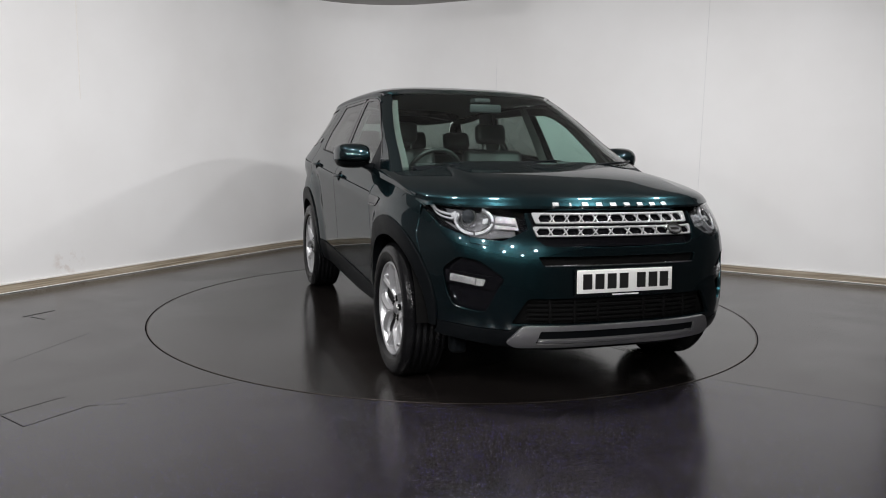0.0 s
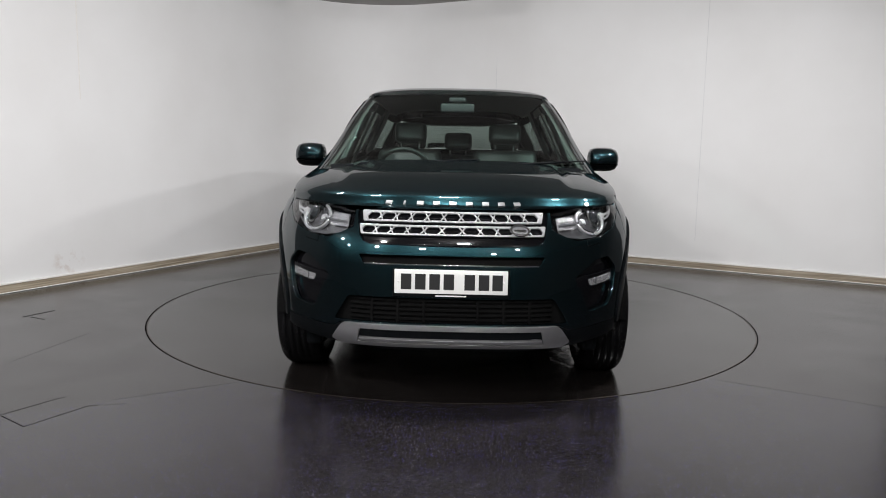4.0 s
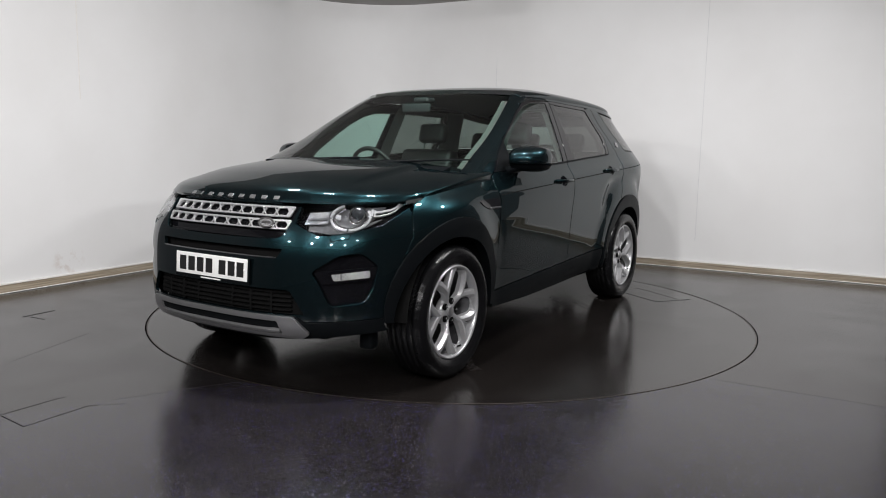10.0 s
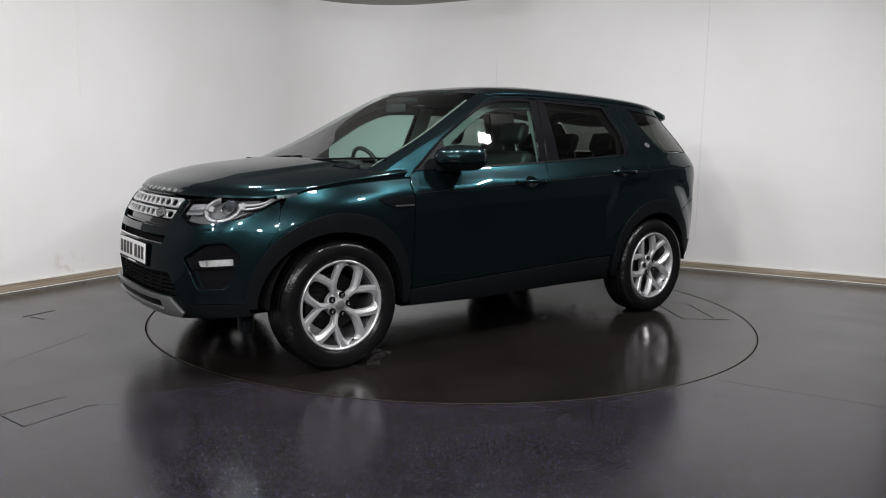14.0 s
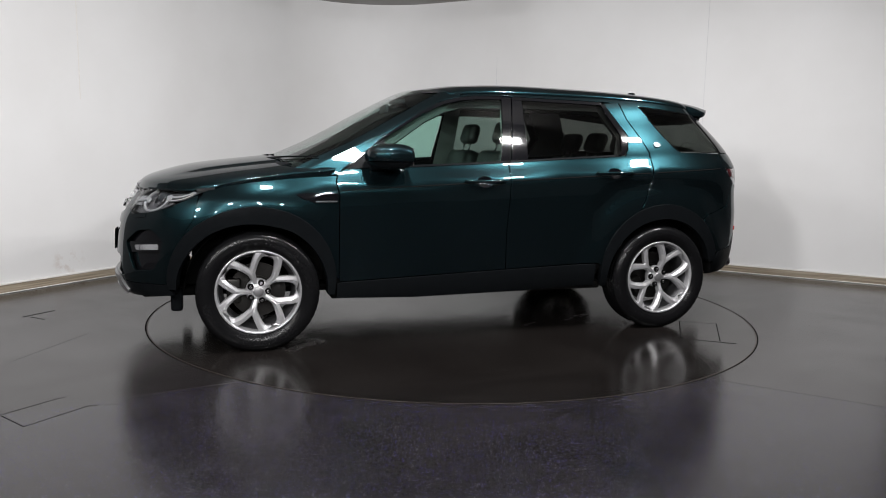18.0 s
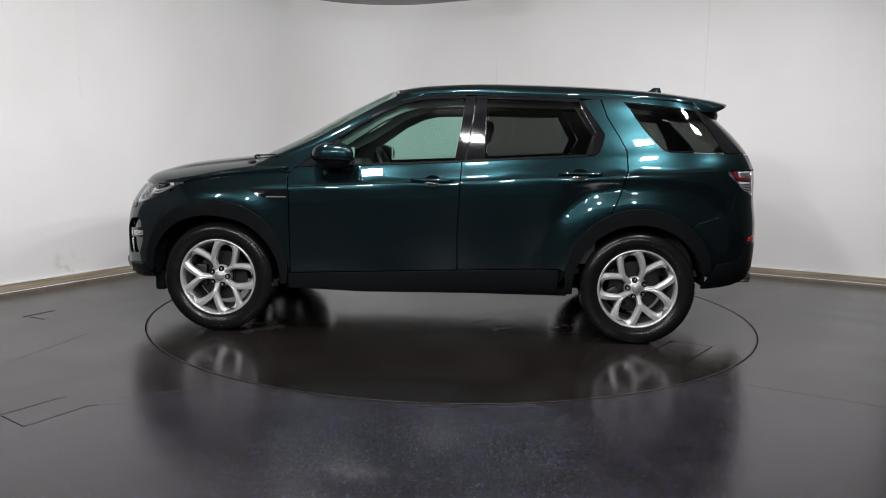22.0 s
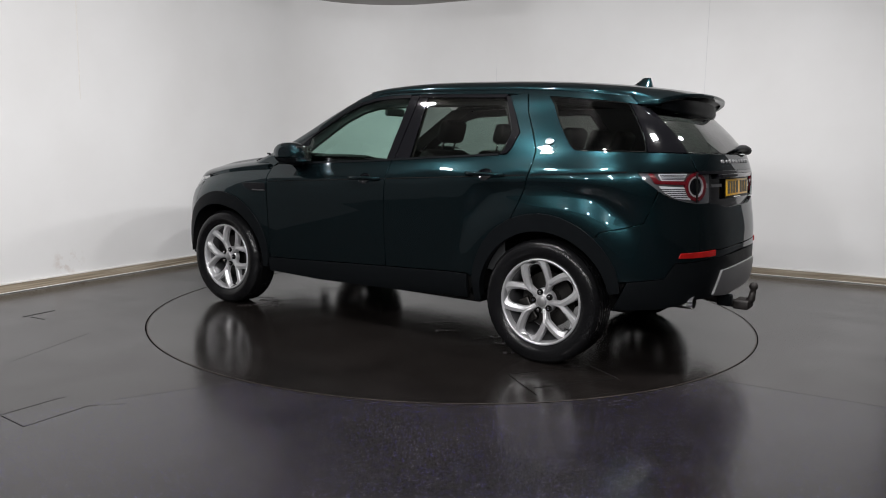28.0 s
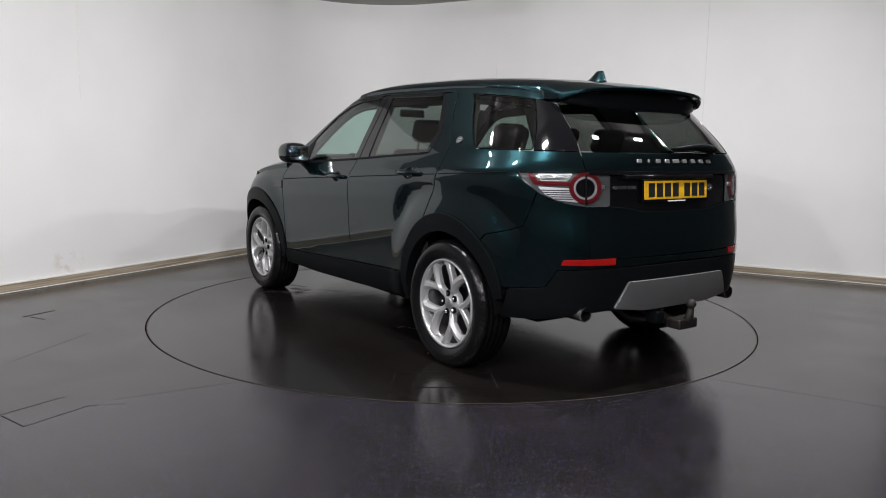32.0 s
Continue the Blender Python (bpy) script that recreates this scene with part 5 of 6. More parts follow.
# black mesh slats in the lower intake
for k in range(5):
    z = 0.445 + 0.022 * k
    panel("intake_slat", across_front(on((2.16, 0.47, z + 0.006), (2.16, 0.475, z))), shell, M_DARK, car, off=-0.024, depth=0.018, res=0.08, gap=0)
for y in (0.12, 0.24, 0.36):
    both("intake_rib", on((2.17, y, 0.435), (2.17, y, 0.548), (2.17, y + 0.008, 0.548), (2.17, y + 0.008, 0.435)), shell, M_DARK, car, off=-0.022, depth=0.014, res=0.06, gap=0)
# bright strip standing in for the highlight on the slot's painted lower lip
panel("slot_lip_glint", across_front(on((2.17, 0.40, 0.7035), (2.17, 0.398, 0.700))), shell, M_CHROME, car, off=0.002, depth=0.01, res=0.05, gap=0)
washer = [(0.640, 0.789), (0.643, 0.814), (0.738, 0.824), (0.736, 0.799)]
both("washer_gap", rounded(inset(washer, -0.003), 0.007), shell, M_SEAM_SHADE, car, off=0.0008, depth=0, res=0.02, gap=0)
both("washer_cover", rounded(washer, 0.006), shell, M_PAINT, car, "dark green headlight washer cover", off=0.003, depth=0.003, res=0.02, gap=0)

# raised name letters as plain bars
for k in range(9):
    u = (k - 4) * 0.0785
    panel("letter_bar", rect_on((u, 0.976), 0.031 if k != 1 else 0.007, 0.0135), shell, M_SILVER, car, "satin silver letter bar", off=0.005, depth=0.012, res=0.03, gap=0)
    panel("letter_bar", rect_on((U_END + (k - 4) * 0.076, 1.185), 0.031 if k != 1 else 0.007, 0.016), shell, M_SILVER, tailgate, "satin silver letter bar", off=0.006, depth=0.01, res=0.03, gap=0)
for k in range(5):
    panel("letter_bar", rect_on((at_rear(0.447 - 0.031 * k), 1.052), 0.024, 0.016), shell, M_CHROME, tailgate, off=-0.012, depth=0.01, res=0.03, gap=0)


def badge(c, a, b, parent, chart, off, mirror=False):
    r = panel("badge", oval_on(c, a, b), chart, M_CHROME, parent, "chrome oval badge", holes=[oval_on(c, a * 0.86, b * 0.80)], off=off + 0.004, depth=0.012, res=0.012, gap=0, mirror=mirror)
    panel("badge_face", oval_on(c, a * 0.87, b * 0.81), chart, M_SILVER, r, off=off, depth=0, res=0.012, gap=0, mirror=mirror)
    panel("badge_bar", rect_on(c, a * 1.1, b * 0.30), chart, M_CHROME, r, off=off + 0.003, depth=0.006, res=0.02, gap=0, mirror=mirror)


badge((at_front(0.285), 0.860), 0.045, 0.023, car, shell, 0.006)
badge((at_rear(0.29) + 2 * (U_END - at_rear(0.29)), 1.045), 0.034, 0.018, tailgate, shell, -0.010)
for mir in (False, True):
    badge((at_side(-1.352), 1.281), 0.033, 0.017, car, shell, 0.003, mir)


# number plates with their characters as plain bars
def number_plate(name, x, z0, z1, face, mat, tilt):
    m = pose(x, 0, (z0 + z1) / 2, 0, tilt, 0)
    bm = bmesh.new()
    h = (z1 - z0) / 2
    box(bm, (-0.004, -0.259, -h), (0.004, 0.259, h), 0.003, m)
    pl = part(name, bm, mat, car, "white front number plate" if face > 0 else "yellow rear number plate")
    xs = [-0.205, -0.140, -0.075, -0.010, 0.085, 0.150, 0.212]
    for y in xs:
        bm = bmesh.new()
        y = y * face
        box(bm, (face * 0.0045 - 0.0006, y - 0.024, -0.036), (face * 0.0045 + 0.0006, y + 0.024, 0.036), 0, m)
        part("plate_bar", bm, M_INK, pl, smooth=False)
    bm = bmesh.new()
    box(bm, (-0.0035 - 0.0035 * face, -0.268, -h - 0.016), (0.0035 - 0.0035 * face, 0.268, h + 0.004), 0.003, m)
    part("plate_holder", bm, M_BLACK, pl, "black plate holder")
    bm = bmesh.new()
    box(bm, (face * 0.002 - 0.003, -0.07, -h - 0.0125), (face * 0.002 + 0.003, 0.07, -h - 0.0065), 0, m)
    part("maker_bar", bm, M_WHITE, pl, smooth=False)
    for y in (-0.24, 0.24):
        bm = bmesh.new()
        revolve(bm, [(0.0, 0.0065), (0.006, 0.0055), (0.007, 0.004)], 12, m=m @ Matrix.Translation((0, y, 0)) @ Matrix.Rotation(-face * math.pi / 2, 4, "Z"))
        part("plate_screw", bm, mat, pl)
    return pl


number_plate("front_number_plate", 2.229, 0.574, 0.684, 1, M_WHITE, -3)
number_plate("rear_number_plate", -2.203, 0.987, 1.084, -1, M_YELLOW, 4)
bm = bmesh.new()
box(bm, (-2.215, -0.30, 1.092), (-2.170, 0.40, 1.116), 0.006)
part("tailgate_grip", bm, M_GLOSS, tailgate, "gloss black tailgate handle bar")

# tail lamps
tc = on((-2.14, 0.617, 1.050))[0]
tl = on((-1.885, 0.85, 1.120), (-1.93, 0.84, 1.072), (-2.0, 0.80, 1.022), (-2.06, 0.74, 0.987), (-2.12, 0.66, 0.968), (-2.17, 0.55, 0.962), (-2.19, 0.482, 0.962), (-2.18, 0.482, 1.122))
tail = both("tail_light", rounded(tl, 0.012), shell, M_SMOKE, car, "red and clear tail light", off=-0.016, depth=0, gap=-0.003, res=0.03)
for side in (0, 1):
    t, mir = tail[side], bool(side)
    panel("red_ring", oval_on(tc, 0.086, 0.077, 36), shell, M_RED, t, "red light ring", holes=[oval_on(tc, 0.066, 0.060, 36)], off=-0.004, depth=0.014, res=0.012, gap=0, mirror=mir)
    panel("clear_ring", oval_on(tc, 0.065, 0.059, 36), shell, M_SILVERB, t, holes=[oval_on(tc, 0.055, 0.049, 36)], off=-0.006, depth=0.01, res=0.012, gap=0, mirror=mir)
    panel("ring_centre", oval_on(tc, 0.055, 0.049, 36), shell, M_GLOSS, t, off=-0.012, depth=0, res=0.02, gap=0, mirror=mir)
    panel("upper_prism", rounded([(4.846, 1.118), (5.022, 1.120), (4.998, 1.084), (4.866, 1.084)], 0.004), shell, M_PRISM, t, "clear ribbed indicator", off=-0.006, depth=0.01, res=0.02, gap=0, mirror=mir)
    panel("red_stripe", rounded([(4.792, 1.118), (4.815, 1.118), (4.846, 1.081), (5.012, 1.077), (5.010, 1.061), (4.828, 1.066)], 0.004), shell, M_RED, t, "red light stripe", off=-0.003, depth=0.012, res=0.02, gap=0, mirror=mir)
    panel("lower_prism", rounded([(4.852, 1.052), (5.006, 1.046), (5.036, 0.994), (5.052, 0.980), (4.945, 0.990), (4.885, 1.018)], 0.004), shell, M_PRISM, t, "clear ribbed reversing light", off=-0.006, depth=0.01, res=0.02, gap=0, mirror=mir)
    for k in range(5):
        z = 0.993 + 0.0105 * k
        panel("lens_rib", [(4.936 - 0.020 * k, z), (5.030 - 0.005 * k, z), (5.028 - 0.005 * k, z + 0.0032), (4.932 - 0.020 * k, z + 0.0032)], shell, M_SMOKE, t, off=-0.0035, depth=0.005, res=0.03, gap=0, mirror=mir)
    for k in range(4):
        z = 1.089 + 0.007 * k
        panel("lens_rib", [(4.866 - 0.004 * k, z), (5.002 + 0.005 * k, z), (5.003 + 0.005 * k, z + 0.0022), (4.865 - 0.004 * k, z + 0.0022)], shell, M_SMOKE, t, off=-0.0035, depth=0.005, res=0.03, gap=0, mirror=mir)
    panel("lamp_divider", [(tc[0] - 0.0025, 0.966), (tc[0] + 0.0025, 0.966), (tc[0] + 0.0025, 1.124), (tc[0] - 0.0025, 1.124)], shell, M_SEAM_SHADE, t, off=0.0015, depth=0.008, res=0.04, gap=0, mirror=mir)
    panel("lamp_badge", rounded(rect_on((tc[0] + 0.090, 1.056), 0.036, 0.018), 0.004), shell, M_SILVER, t, off=-0.008, depth=0.008, res=0.02, gap=0, mirror=mir)
    panel("lamp_cover", rounded(tl, 0.012), shell, M_CLEAR, t, "clear tail light cover", off=0.001, depth=0.01, gap=0.002, res=0.04, mirror=mir)

# door handles in round recesses
for doors, hx, hz in ((fdoor, -0.045, 1.028), (rdoor, -0.978, 1.086)):
    for side in (0, 1):
        mir = bool(side)
        c = (at_side(hx), hz - 0.004)
        panel("handle_recess", bowl(hx, hz - 0.004), shell, M_GLOSS, doors[side], "round dark handle recess", off=-0.001, depth=0, res=0.011, gap=-0.002, mirror=mir,
              relief=lambda u, z, c=c: -0.022 * np.clip(1 - ((u - c[0]) / 0.056) ** 2 - ((z - c[1]) / 0.039) ** 2, 0, 1))
        bm = bmesh.new()
        secs = []
        for k in range(9):
            f = k / 8
            x = hx + 0.135 - 0.27 * f
            y = float(width(x, hz)) + 0.006 + 0.030 * math.sin(math.pi * min(1, max(0, f))) ** 0.5
            h, d = 0.0125 - 0.003 * abs(f - 0.5), 0.010
            secs.append([(x, y + d * math.cos(a), hz + h * math.sin(a)) for a in (2 * math.pi * j / 12 for j in range(12))])
        loft(bm, secs)
        if mir:
            bmesh.ops.transform(bm, matrix=Matrix.Diagonal((1, -1, 1, 1)), verts=bm.verts)
            bmesh.ops.reverse_faces(bm, faces=bm.faces)
        part("door_handle", bm, M_PAINT, doors[side], "painted pull handle")
# waist crease: its shade is drawn as a thin black strip along the side
crease = lambda x: 1.018 - 0.056 * x
for owner, x0, x1 in ((fdoor, 0.87, -0.205), (rdoor, -0.24, -1.25), ((car, car), -1.29, -1.86)):
    xs = np.linspace(x0, x1, 12)
    both("crease_shade", S(*[(x, crease(x) + 0.0022) for x in xs], *[(x, crease(x) - 0.0022) for x in xs[::-1]]), shell, M_SEAM_SHADE, owner, off=0.0016, depth=0.002, res=0.06, gap=0)


# ---------------------------------------------------------------- door mirrors
def mirror_shape(bm, z_lo, z_hi, grow=1.0):
    secs = []
    for y, s in ((0.872, 0.55), (0.885, 0.86), (0.92, 0.97), (0.97, 1.0), (1.015, 0.97), (1.045, 0.84), (1.062, 0.55), (1.066, 0.25)):
        ring = []
        for k in range(24):
            a = 2 * math.pi * k / 24
            c, q = math.cos(a), math.sin(a)
            px = 0.595 + (0.142 if c > 0 else 0.128) * s * grow * math.copysign(abs(c) ** (0.85 if c > 0 else 0.6), c) - 0.30 * (y - 0.93)
            pz = 1.176 + 0.079 * s * grow * math.copysign(abs(q) ** 0.85, q)
            ring.append((px, y, min(max(pz, z_lo), z_hi)))
        secs.append(ring)
    loft(bm, secs)


def mirrored(bm, mir):
    if mir:
        bmesh.ops.transform(bm, matrix=Matrix.Diagonal((1, -1, 1, 1)), verts=bm.verts)
        bmesh.ops.reverse_faces(bm, faces=bm.faces)
    return bm


for side in (0, 1):
    mir = bool(side)
    bm = bmesh.new()
    mirror_shape(bm, 1.146, 1.30)
    mh = part("door_mirror", mirrored(bm, mir), M_PAINT, fdoor[side], "dark green door mirror cap")
    bm = bmesh.new()
    mirror_shape(bm, 1.0, 1.145, 0.97)
    part("mirror_base", mirrored(bm, mir), M_BLACK, mh, "black mirror underside")
    bm = bmesh.new()
    loft(bm, [[(x + 0.62, y, z + 0.022 * q) for x, q in ((-0.05, -1), (0.06, -1), (0.07, 0), (0.06, 1), (-0.05, 1), (-0.06, 0))] for y, z in ((0.82, 1.105), (0.87, 1.112), (0.92, 1.135))])
    part("mirror_arm", mirrored(bm, mir), M_BLACK, mh)
    bm = bmesh.new()
    box(bm, (0.458, 0.895, 1.125), (0.464, 1.040, 1.230), 0.003)
    part("mirror_glass", mirrored(bm, mir), M_CHROME, mh, "mirror glass")

# ---------------------------------------------------------------- spoiler, fin, wipers, exhausts, tow bar
def glass_x(y, z):
    """How far back the tail's surface lies."""
    k = min(0.99, abs(y) / float(width(-1.9, z)))
    return X0R + (float(rear_x(z)) - X0R) * (1 - k ** NR) ** (1 / NR)


bm = bmesh.new()
under = bmesh.new()
secs, dark = [], []
for k in range(29):
    y = -0.572 + 1.144 * k / 28
    e = abs(y) / 0.572
    xt, zt = -2.04 + 0.06 * e ** 2 + 0.09 * e ** 7, 1.580 - 0.026 * e ** 2 - 0.022 * e ** 8
    q = min(0.97, abs(y) / 0.592)
    zl = float(roof_edge(-1.72) + (roof_top(-1.72) - roof_edge(-1.72)) * (1 - q ** NRF) ** (1 / NRF))
    fx = lambda f: -1.72 + (xt + 1.72) * f
    low = zt - 0.022 - 0.012 * e ** 8
    w = float(step(0.86, 1.0, e))
    down = lambda z: z + (1.492 - z) * w
    secs.append([(-1.72, y, zl - 0.001), (fx(0.3), y, zl + (zt - zl) * 0.32 + 0.003), (fx(0.65), y, zl + (zt - zl) * 0.66 + 0.003), (fx(0.93), y, zt), (fx(0.99), y, zt - 0.004), (xt, y, zt - 0.010), (fx(0.99), y, low),
                 (fx(0.85), y, low - 0.008), (fx(0.6), y, down(zl - 0.050)), (fx(0.3), y, down(zl - 0.055)), (-1.74, y, down(zl - 0.03))])
    xg = glass_x(y, 1.455)
    dark.append([(fx(0.90), y * 0.985, low - 0.005), (fx(0.78), y * 0.985, low - 0.016), (min(xg - 0.012, fx(0.62)), y * 0.97, 1.478 + 0.022 * e ** 4), (xg - 0.008, y * 0.965, 1.450 + 0.036 * e ** 4), (xg + 0.05, y * 0.96, 1.455 + 0.036 * e ** 4), (fx(0.45), y * 0.97, 1.500)])
ends = [[tuple(Vector((-1.80, s * 0.582, 1.510)) + (Vector((p[0], s * 0.582, p[2])) - Vector((-1.80, s * 0.582, 1.510))) * 0.6) for p in secs[i]] for i, s in ((0, -1), (-1, 1))]
loft(bm, [ends[0]] + secs + [ends[1]])
sp = part("spoiler", bm, M_PAINT, car, "dark green roof spoiler")
sp.data.set_sharp_from_angle(angle=radians(28))
loft(under, dark)
part("spoiler_underside", under, M_BLACK, sp, "black spoiler underside")
bm = bmesh.new()
secs = []
for f in np.linspace(0, 1, 7):
    zb = 1.632 + 0.066 * f
    x0, x1, w = -1.475 - 0.115 * f ** 0.7, -1.655 + 0.018 * f, 0.024 * (1 - f) ** 0.8 + 0.004
    secs.append([(x0, 0, zb), (x0 * 0.6 + x1 * 0.4, w, zb), (x1, w * 0.7, zb), (x1, -w * 0.7, zb), (x0 * 0.6 + x1 * 0.4, -w, zb)])
loft(bm, secs)
part("aerial_fin", bm, M_PAINT, car, "dark shark-fin aerial")


def off_screen(y, z, d):
    p = screen(np.array([y]), np.array([z]))
    n = outward(p.copy(), chart_normals(screen, np.array([[y, z]])))
    return Vector(p[0] + n[0] * d)


for y0, y1, zt in ((-0.52, 0.02, 1.150), (0.10, 0.66, 1.150)):
    bm = bmesh.new()
    tube(bm, [off_screen(y0 + (y1 - y0) * f, 1.128 + (zt - 1.128) * f - 0.012 * (1 - f), 0.018) for f in np.linspace(0, 1, 9)], [0.009, 0.009, 0.009, 0.008, 0.008, 0.007, 0.007, 0.006, 0.006], 8)
    wp = part("wiper_arm", bm, M_BLACK, car, "black windscreen wiper")
    bm = bmesh.new()
    tube(bm, [off_screen(y0 + 0.12 + (y1 - y0) * f, 1.136 + (zt - 1.124) * f, 0.010) for f in np.linspace(0, 1, 9)], 0.005, 6)
    part("wiper_blade", bm, M_BLACK, wp)
    bm = bmesh.new()
    p = off_screen(y0, 1.118, 0.012)
    box(bm, (p.x - 0.03, p.y - 0.03, p.z - 0.012), (p.x + 0.03, p.y + 0.03, p.z + 0.018), 0.010)
    part("wiper_pivot", bm, M_BLACK, wp)
bm = bmesh.new()
secs = []
for f in np.linspace(0, 1, 9):
    y = -0.36 + 0.40 * f
    p = shell(2 * U_END - at_rear(abs(y)) if y < 0 else at_rear(y), 1.250 + 0.014 * math.sin(math.pi * (1 - f) ** 1.6))
    r = 0.022 * (1 - f) ** 0.6 + 0.008
    secs.append([(p[0] - 0.026 + r * math.cos(a), p[1], p[2] + r * 0.9 * math.sin(a)) for a in (2 * math.pi * j / 10 for j in range(10))])
loft(bm, secs)
part("rear_wiper", bm, M_BLACK, tailgate, "black rear wiper")

for s in (1, -1):
    bm = bmesh.new()
    prof = [(0.033, 0.0), (0.036, 0.002), (0.039, -0.004), (0.039, -0.16), (0.030, -0.16)]
    revolve(bm, prof, 28, m=pose(-2.160, s * 0.600, 0.412, 0, 0, 90))
    ex = part("exhaust_tip", bm, M_CHROME, car, "chrome exhaust tailpipe")
    bm = bmesh.new()
    revolve(bm, [(0.0, -0.05), (0.033, -0.05), (0.033, -0.001)], 24, m=pose(-2.160, s * 0.600, 0.412, 0, 0, 90))
    part("exhaust_bore", bm, M_DARK, ex)
bm = bmesh.new()
tube(bm, [(-1.95, 0, 0.37), (-2.10, 0, 0.345), (-2.22, 0, 0.322), (-2.30, 0, 0.325), (-2.335, 0, 0.360), (-2.342, 0, 0.415)], [0.032, 0.030, 0.027, 0.025, 0.023, 0.017], 12)
tow = part("tow_bar", bm, M_RUST, car, "worn black steel tow bar")
bm = bmesh.new()
bmesh.ops.create_uvsphere(bm, u_segments=20, v_segments=12, radius=0.026, matrix=Matrix.Translation((-2.342, 0, 0.438)))
part("tow_ball", bm, M_RUST, tow, "worn steel tow ball")
bm = bmesh.new()
box(bm, (-2.335, -0.075, 0.300), (-2.245, 0.075, 0.355), 0.010)
part("tow_flange", bm, M_RUST, tow)
bm = bmesh.new()
box(bm, (-2.25, 0.09, 0.325), (-2.17, 0.16, 0.395), 0.012)
part("trailer_socket", bm, M_BLACK, tow, "black trailer socket")

# underbody
bm = bmesh.new()
box(bm, (-1.80, -0.60, 0.295), (2.05, 0.60, 0.35), 0.02)
part("underbody", bm, M_DARK, car, "dark underbody tray")
for s in (1, -1):
    bm = bmesh.new()
    box(bm, (-0.93, s * 0.72 - 0.13, 0.29), (0.93, s * 0.72 + 0.13, 0.34), 0.01)
    part("sill_floor", bm, M_DARK, car)
for x in (WB, -WB):
    bm = bmesh.new()
    tube(bm, [(x, -0.72, HUBZ), (x, 0.72, HUBZ)], 0.035, 10)
    part("axle", bm, M_DARK, car)
    for s in (1, -1):
        bm = bmesh.new()
        loft(bm, [[(x - 0.03, s * y, z - 0.02), (x + 0.03, s * y, z - 0.02), (x + 0.03, s * y, z + 0.02), (x - 0.03, s * y, z + 0.02)] for y, z in ((0.35, 0.30), (0.73, 0.24))])
        part("suspension_arm", bm, M_DARK, car, smooth=False)
for s in (1, -1):
    bm = bmesh.new()
    box(bm, (1.808, s * 0.70 - 0.04, 0.228), (1.878, s * 0.70 + 0.04, 0.37), 0.018)
    part("air_flap", bm, M_BLACK, car, "black air deflector before the wheel")

# ---------------------------------------------------------------- interior
bm = bmesh.new()
box(bm, (-1.88, -0.72, 0.42), (0.95, 0.72, 0.46))
part("cabin_floor", bm, M_DASH, car, smooth=False)
bm = bmesh.new()
prof = [(1.16, 1.050), (1.02, 1.088), (0.86, 1.108), (0.72, 1.105), (0.62, 1.075), (0.58, 0.98), (0.60, 0.80), (0.80, 0.60), (1.0, 0.60)]
loft(bm, [[(x - 0.06 * abs(y), y, z - 0.02 * abs(y)) for x, z in prof] for y in np.linspace(-0.76, 0.76, 9)])
dash = part("dashboard", bm, M_DASH, car, "charcoal dashboard")
bm = bmesh.new()
loft(bm, [[(0.70 + dx, y, z) for dx, z in ((0.06, 1.09), (0.0, 1.135), (-0.10, 1.135), (-0.14, 1.07))] for y in np.linspace(-0.56, -0.16, 6)])
part("instrument_hood", bm, M_DASH, dash)
bm = bmesh.new()
m = Matrix.Translation((0.42, -0.36, 1.055)) @ Matrix.Rotation(radians(-66), 4, "Y")
tube(bm, [m @ Vector((0.183 * math.cos(a), 0.183 * math.sin(a), 0)) for a in (2 * math.pi * k / 36 for k in range(36))], 0.016, 10, closed=True)
sw = part("steering_wheel", bm, M_CLOTH, car, "black leather steering wheel")
bm = bmesh.new()
for a in (0, 180, 90):
    d = Vector((-math.sin(radians(a)), math.cos(radians(a)), 0)) if a != 90 else Vector((-1, 0, 0))
    tube(bm, [m @ (d * 0.03), m @ (d * 0.178)], 0.014, 8)
box(bm, (-0.06, -0.07, -0.03), (0.06, 0.07, 0.02), 0.02, m)
part("wheel_spokes", bm, M_CLOTH, sw)
bm = bmesh.new()
tube(bm, [m @ Vector((0, 0, 0)), m @ Vector((0, 0, -0.28))], 0.03, 10)
part("steering_column", bm, M_DASH, sw)


def seat(x, y, w, back, top, rest, posts=True):
    bm = bmesh.new()
    box(bm, (x - 0.25, y - w / 2, 0.56), (x + 0.27, y + w / 2, 0.72), 0.05)
    st = part("seat", bm, M_CLOTH, car, "black leather car seat")
    bm = bmesh.new()
    m = pose(x - 0.20, y, 0.66, 0, -back, 0)
    box(bm, (-0.07, -w / 2, 0), (0.07, w / 2, top), 0.055, m)
    part("backrest", bm, M_CLOTH, st)
    for oy in rest:
        bm = bmesh.new()
        box(bm, (-0.045, oy - 0.125, top + 0.055), (0.045, oy + 0.125, top + 0.215), 0.04, m)
        part("headrest", bm, M_CLOTH, st)
        for q in (-0.07, 0.07):
            bm = bmesh.new()
            tube(bm, [m @ Vector((0, oy + q, top - 0.03)), m @ Vector((0, oy + q, top + 0.09))], 0.008, 8)
            part("headrest_post", bm, M_CHROME, st)


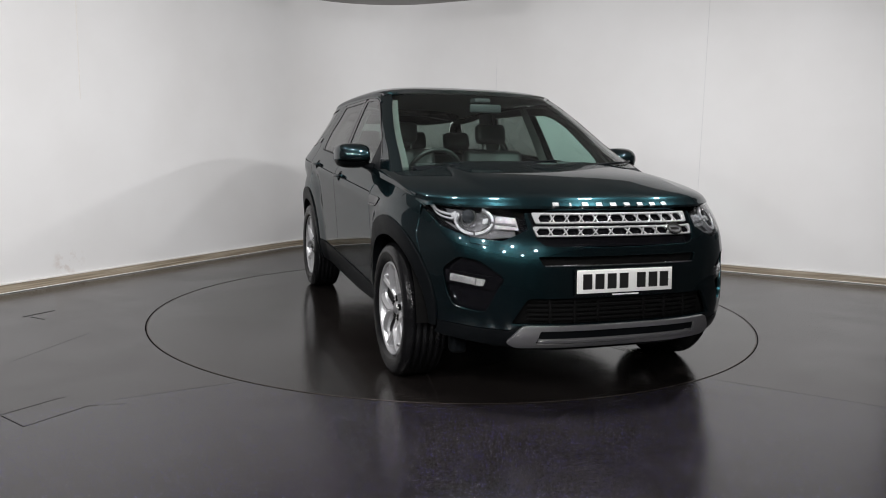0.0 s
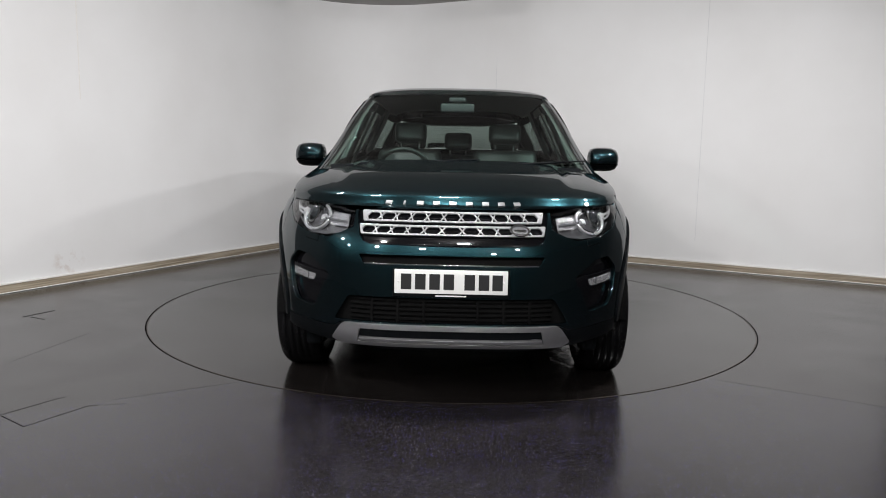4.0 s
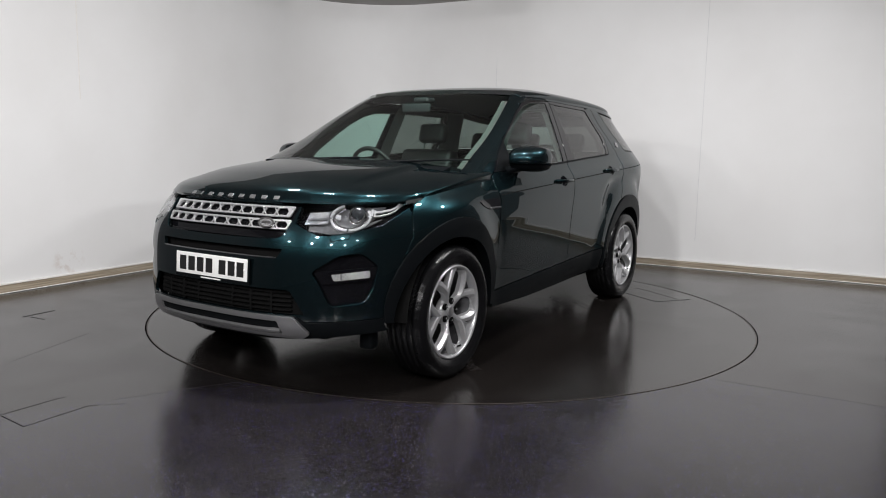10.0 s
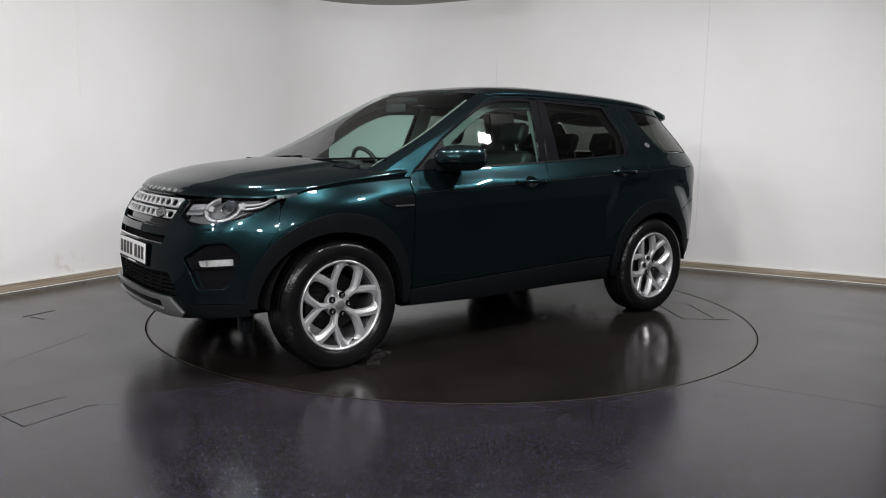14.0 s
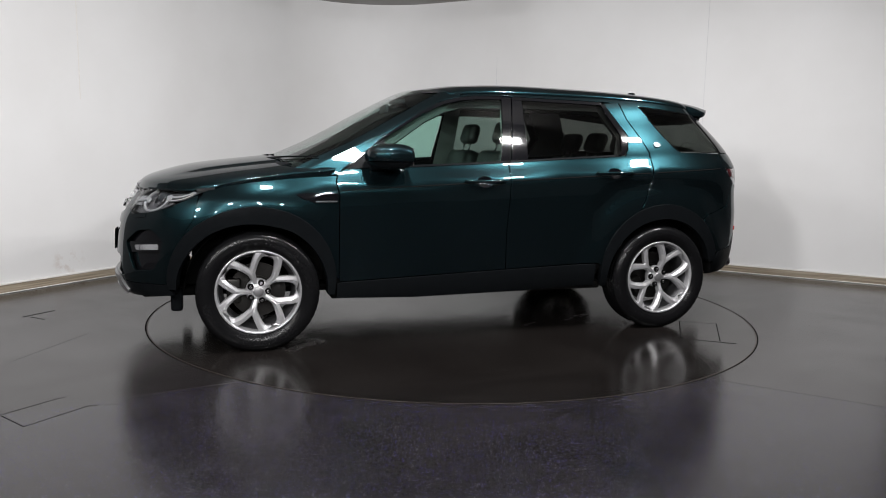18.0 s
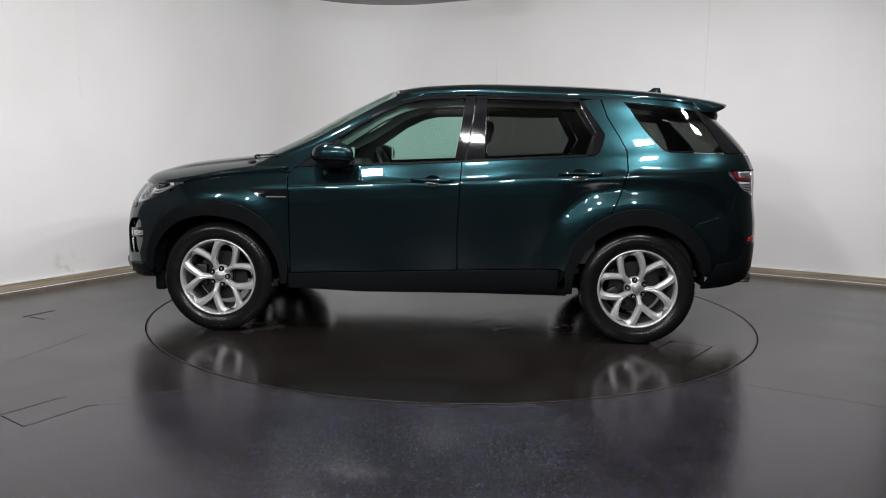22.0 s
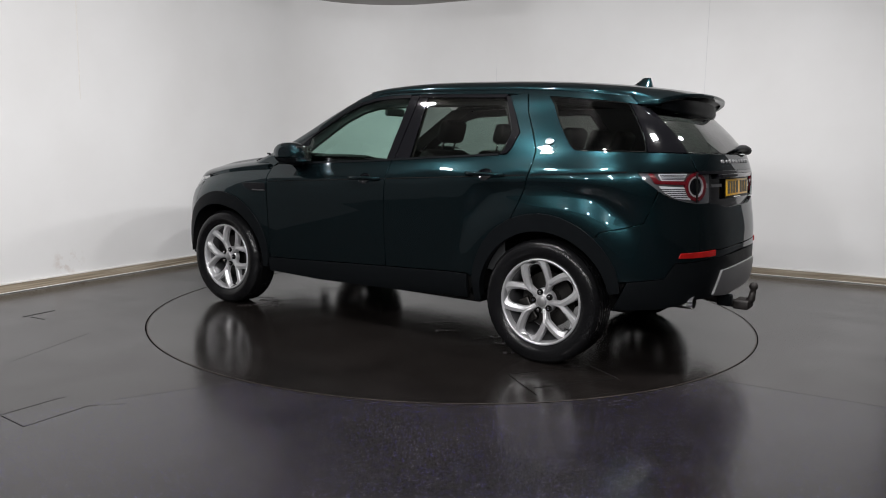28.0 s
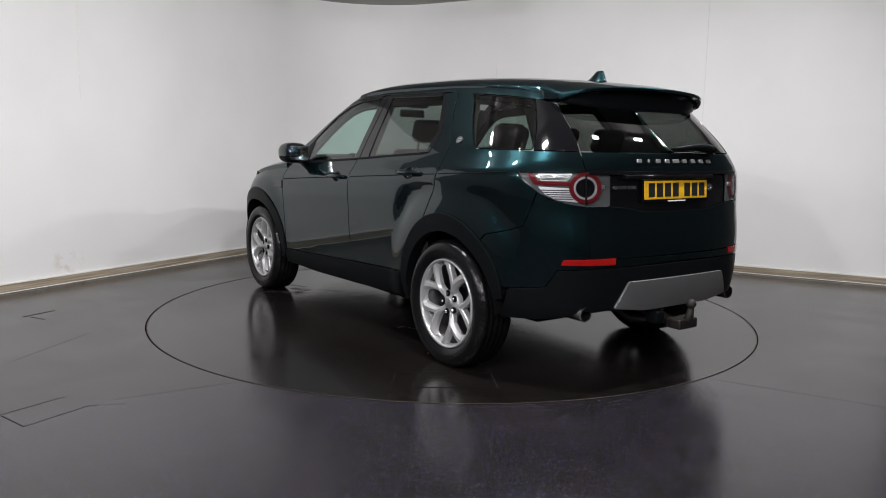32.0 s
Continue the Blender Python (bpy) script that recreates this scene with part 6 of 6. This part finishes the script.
seat(0.02, -0.37, 0.50, 16, 0.58, (0,))
seat(0.02, 0.37, 0.50, 16, 0.58, (0,))
seat(-0.88, 0.0, 1.26, 20, 0.54, (-0.42, 0.0, 0.42))
bm = bmesh.new()
box(bm, (0.405, -0.115, 1.475), (0.43, 0.115, 1.535), 0.012)
rv = part("rear_view_mirror", bm, M_DASH, car, "black rear-view mirror")
bm = bmesh.new()
box(bm, (0.27, -0.06, 1.545), (0.37, 0.06, 1.580), 0.012)
part("sensor_housing", bm, M_DASH, rv)


def roof_lining(x, q):
    p = roof_front(x, q * 0.92)
    return p - np.array([0.0, 0.0, 0.035])


grid_part("headliner", roof_lining, np.linspace(-1.70, 0.24, 16), np.linspace(-1, 1, 21), M_TRIM, car, "grey cloth headliner", turn=0.0)
for side in (False, True):
    f = 1.0 if not side else -1.0

    def trim(k, z, f=f):
        return (pillar_patch(-0.30 + 1.25 * k, z) - np.array([0.045, 0.030, 0.0])) * np.array([1.0, f, 1.0])
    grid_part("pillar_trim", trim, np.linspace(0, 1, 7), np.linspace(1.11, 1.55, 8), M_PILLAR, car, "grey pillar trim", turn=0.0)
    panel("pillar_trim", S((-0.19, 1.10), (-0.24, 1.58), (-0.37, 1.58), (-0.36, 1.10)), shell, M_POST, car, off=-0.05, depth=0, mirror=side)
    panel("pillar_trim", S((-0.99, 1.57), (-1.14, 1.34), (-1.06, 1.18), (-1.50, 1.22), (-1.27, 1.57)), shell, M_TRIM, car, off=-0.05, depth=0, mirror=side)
    panel("door_card", S((0.86, 0.45), (0.86, 1.06), (0.0, 1.12), (-1.1, 1.18), (-1.1, 0.50)), shell, M_DASH, car, "charcoal door lining", off=-0.075, depth=0, mirror=side, res=0.08)
bm = bmesh.new()
box(bm, (-2.02, -0.66, 0.46), (-1.15, 0.66, 0.95), 0.04)
part("boot_liner", bm, M_DASH, car, "charcoal boot lining")


# ---------------------------------------------------------------- what moves
def motions():
    """The turntable turns clockwise at an even pace, and the car with it."""
    ox, oy = 0.1308, 0.0256
    car_rows, disc_rows = [], []
    for k in range(65):
        t = k * 0.5
        turn = -70.153 - 5.1231 * t
        c, s = math.cos(radians(turn)), math.sin(radians(turn))
        car_rows.append((t, pose(c * ox - s * oy, s * ox + c * oy, 0, 0, 0, turn)))
        disc_rows.append((t, pose(0, 0, 0, 0, 0, turn)))
    walk(car, car_rows)
    walk(turntable, disc_rows)


motions()
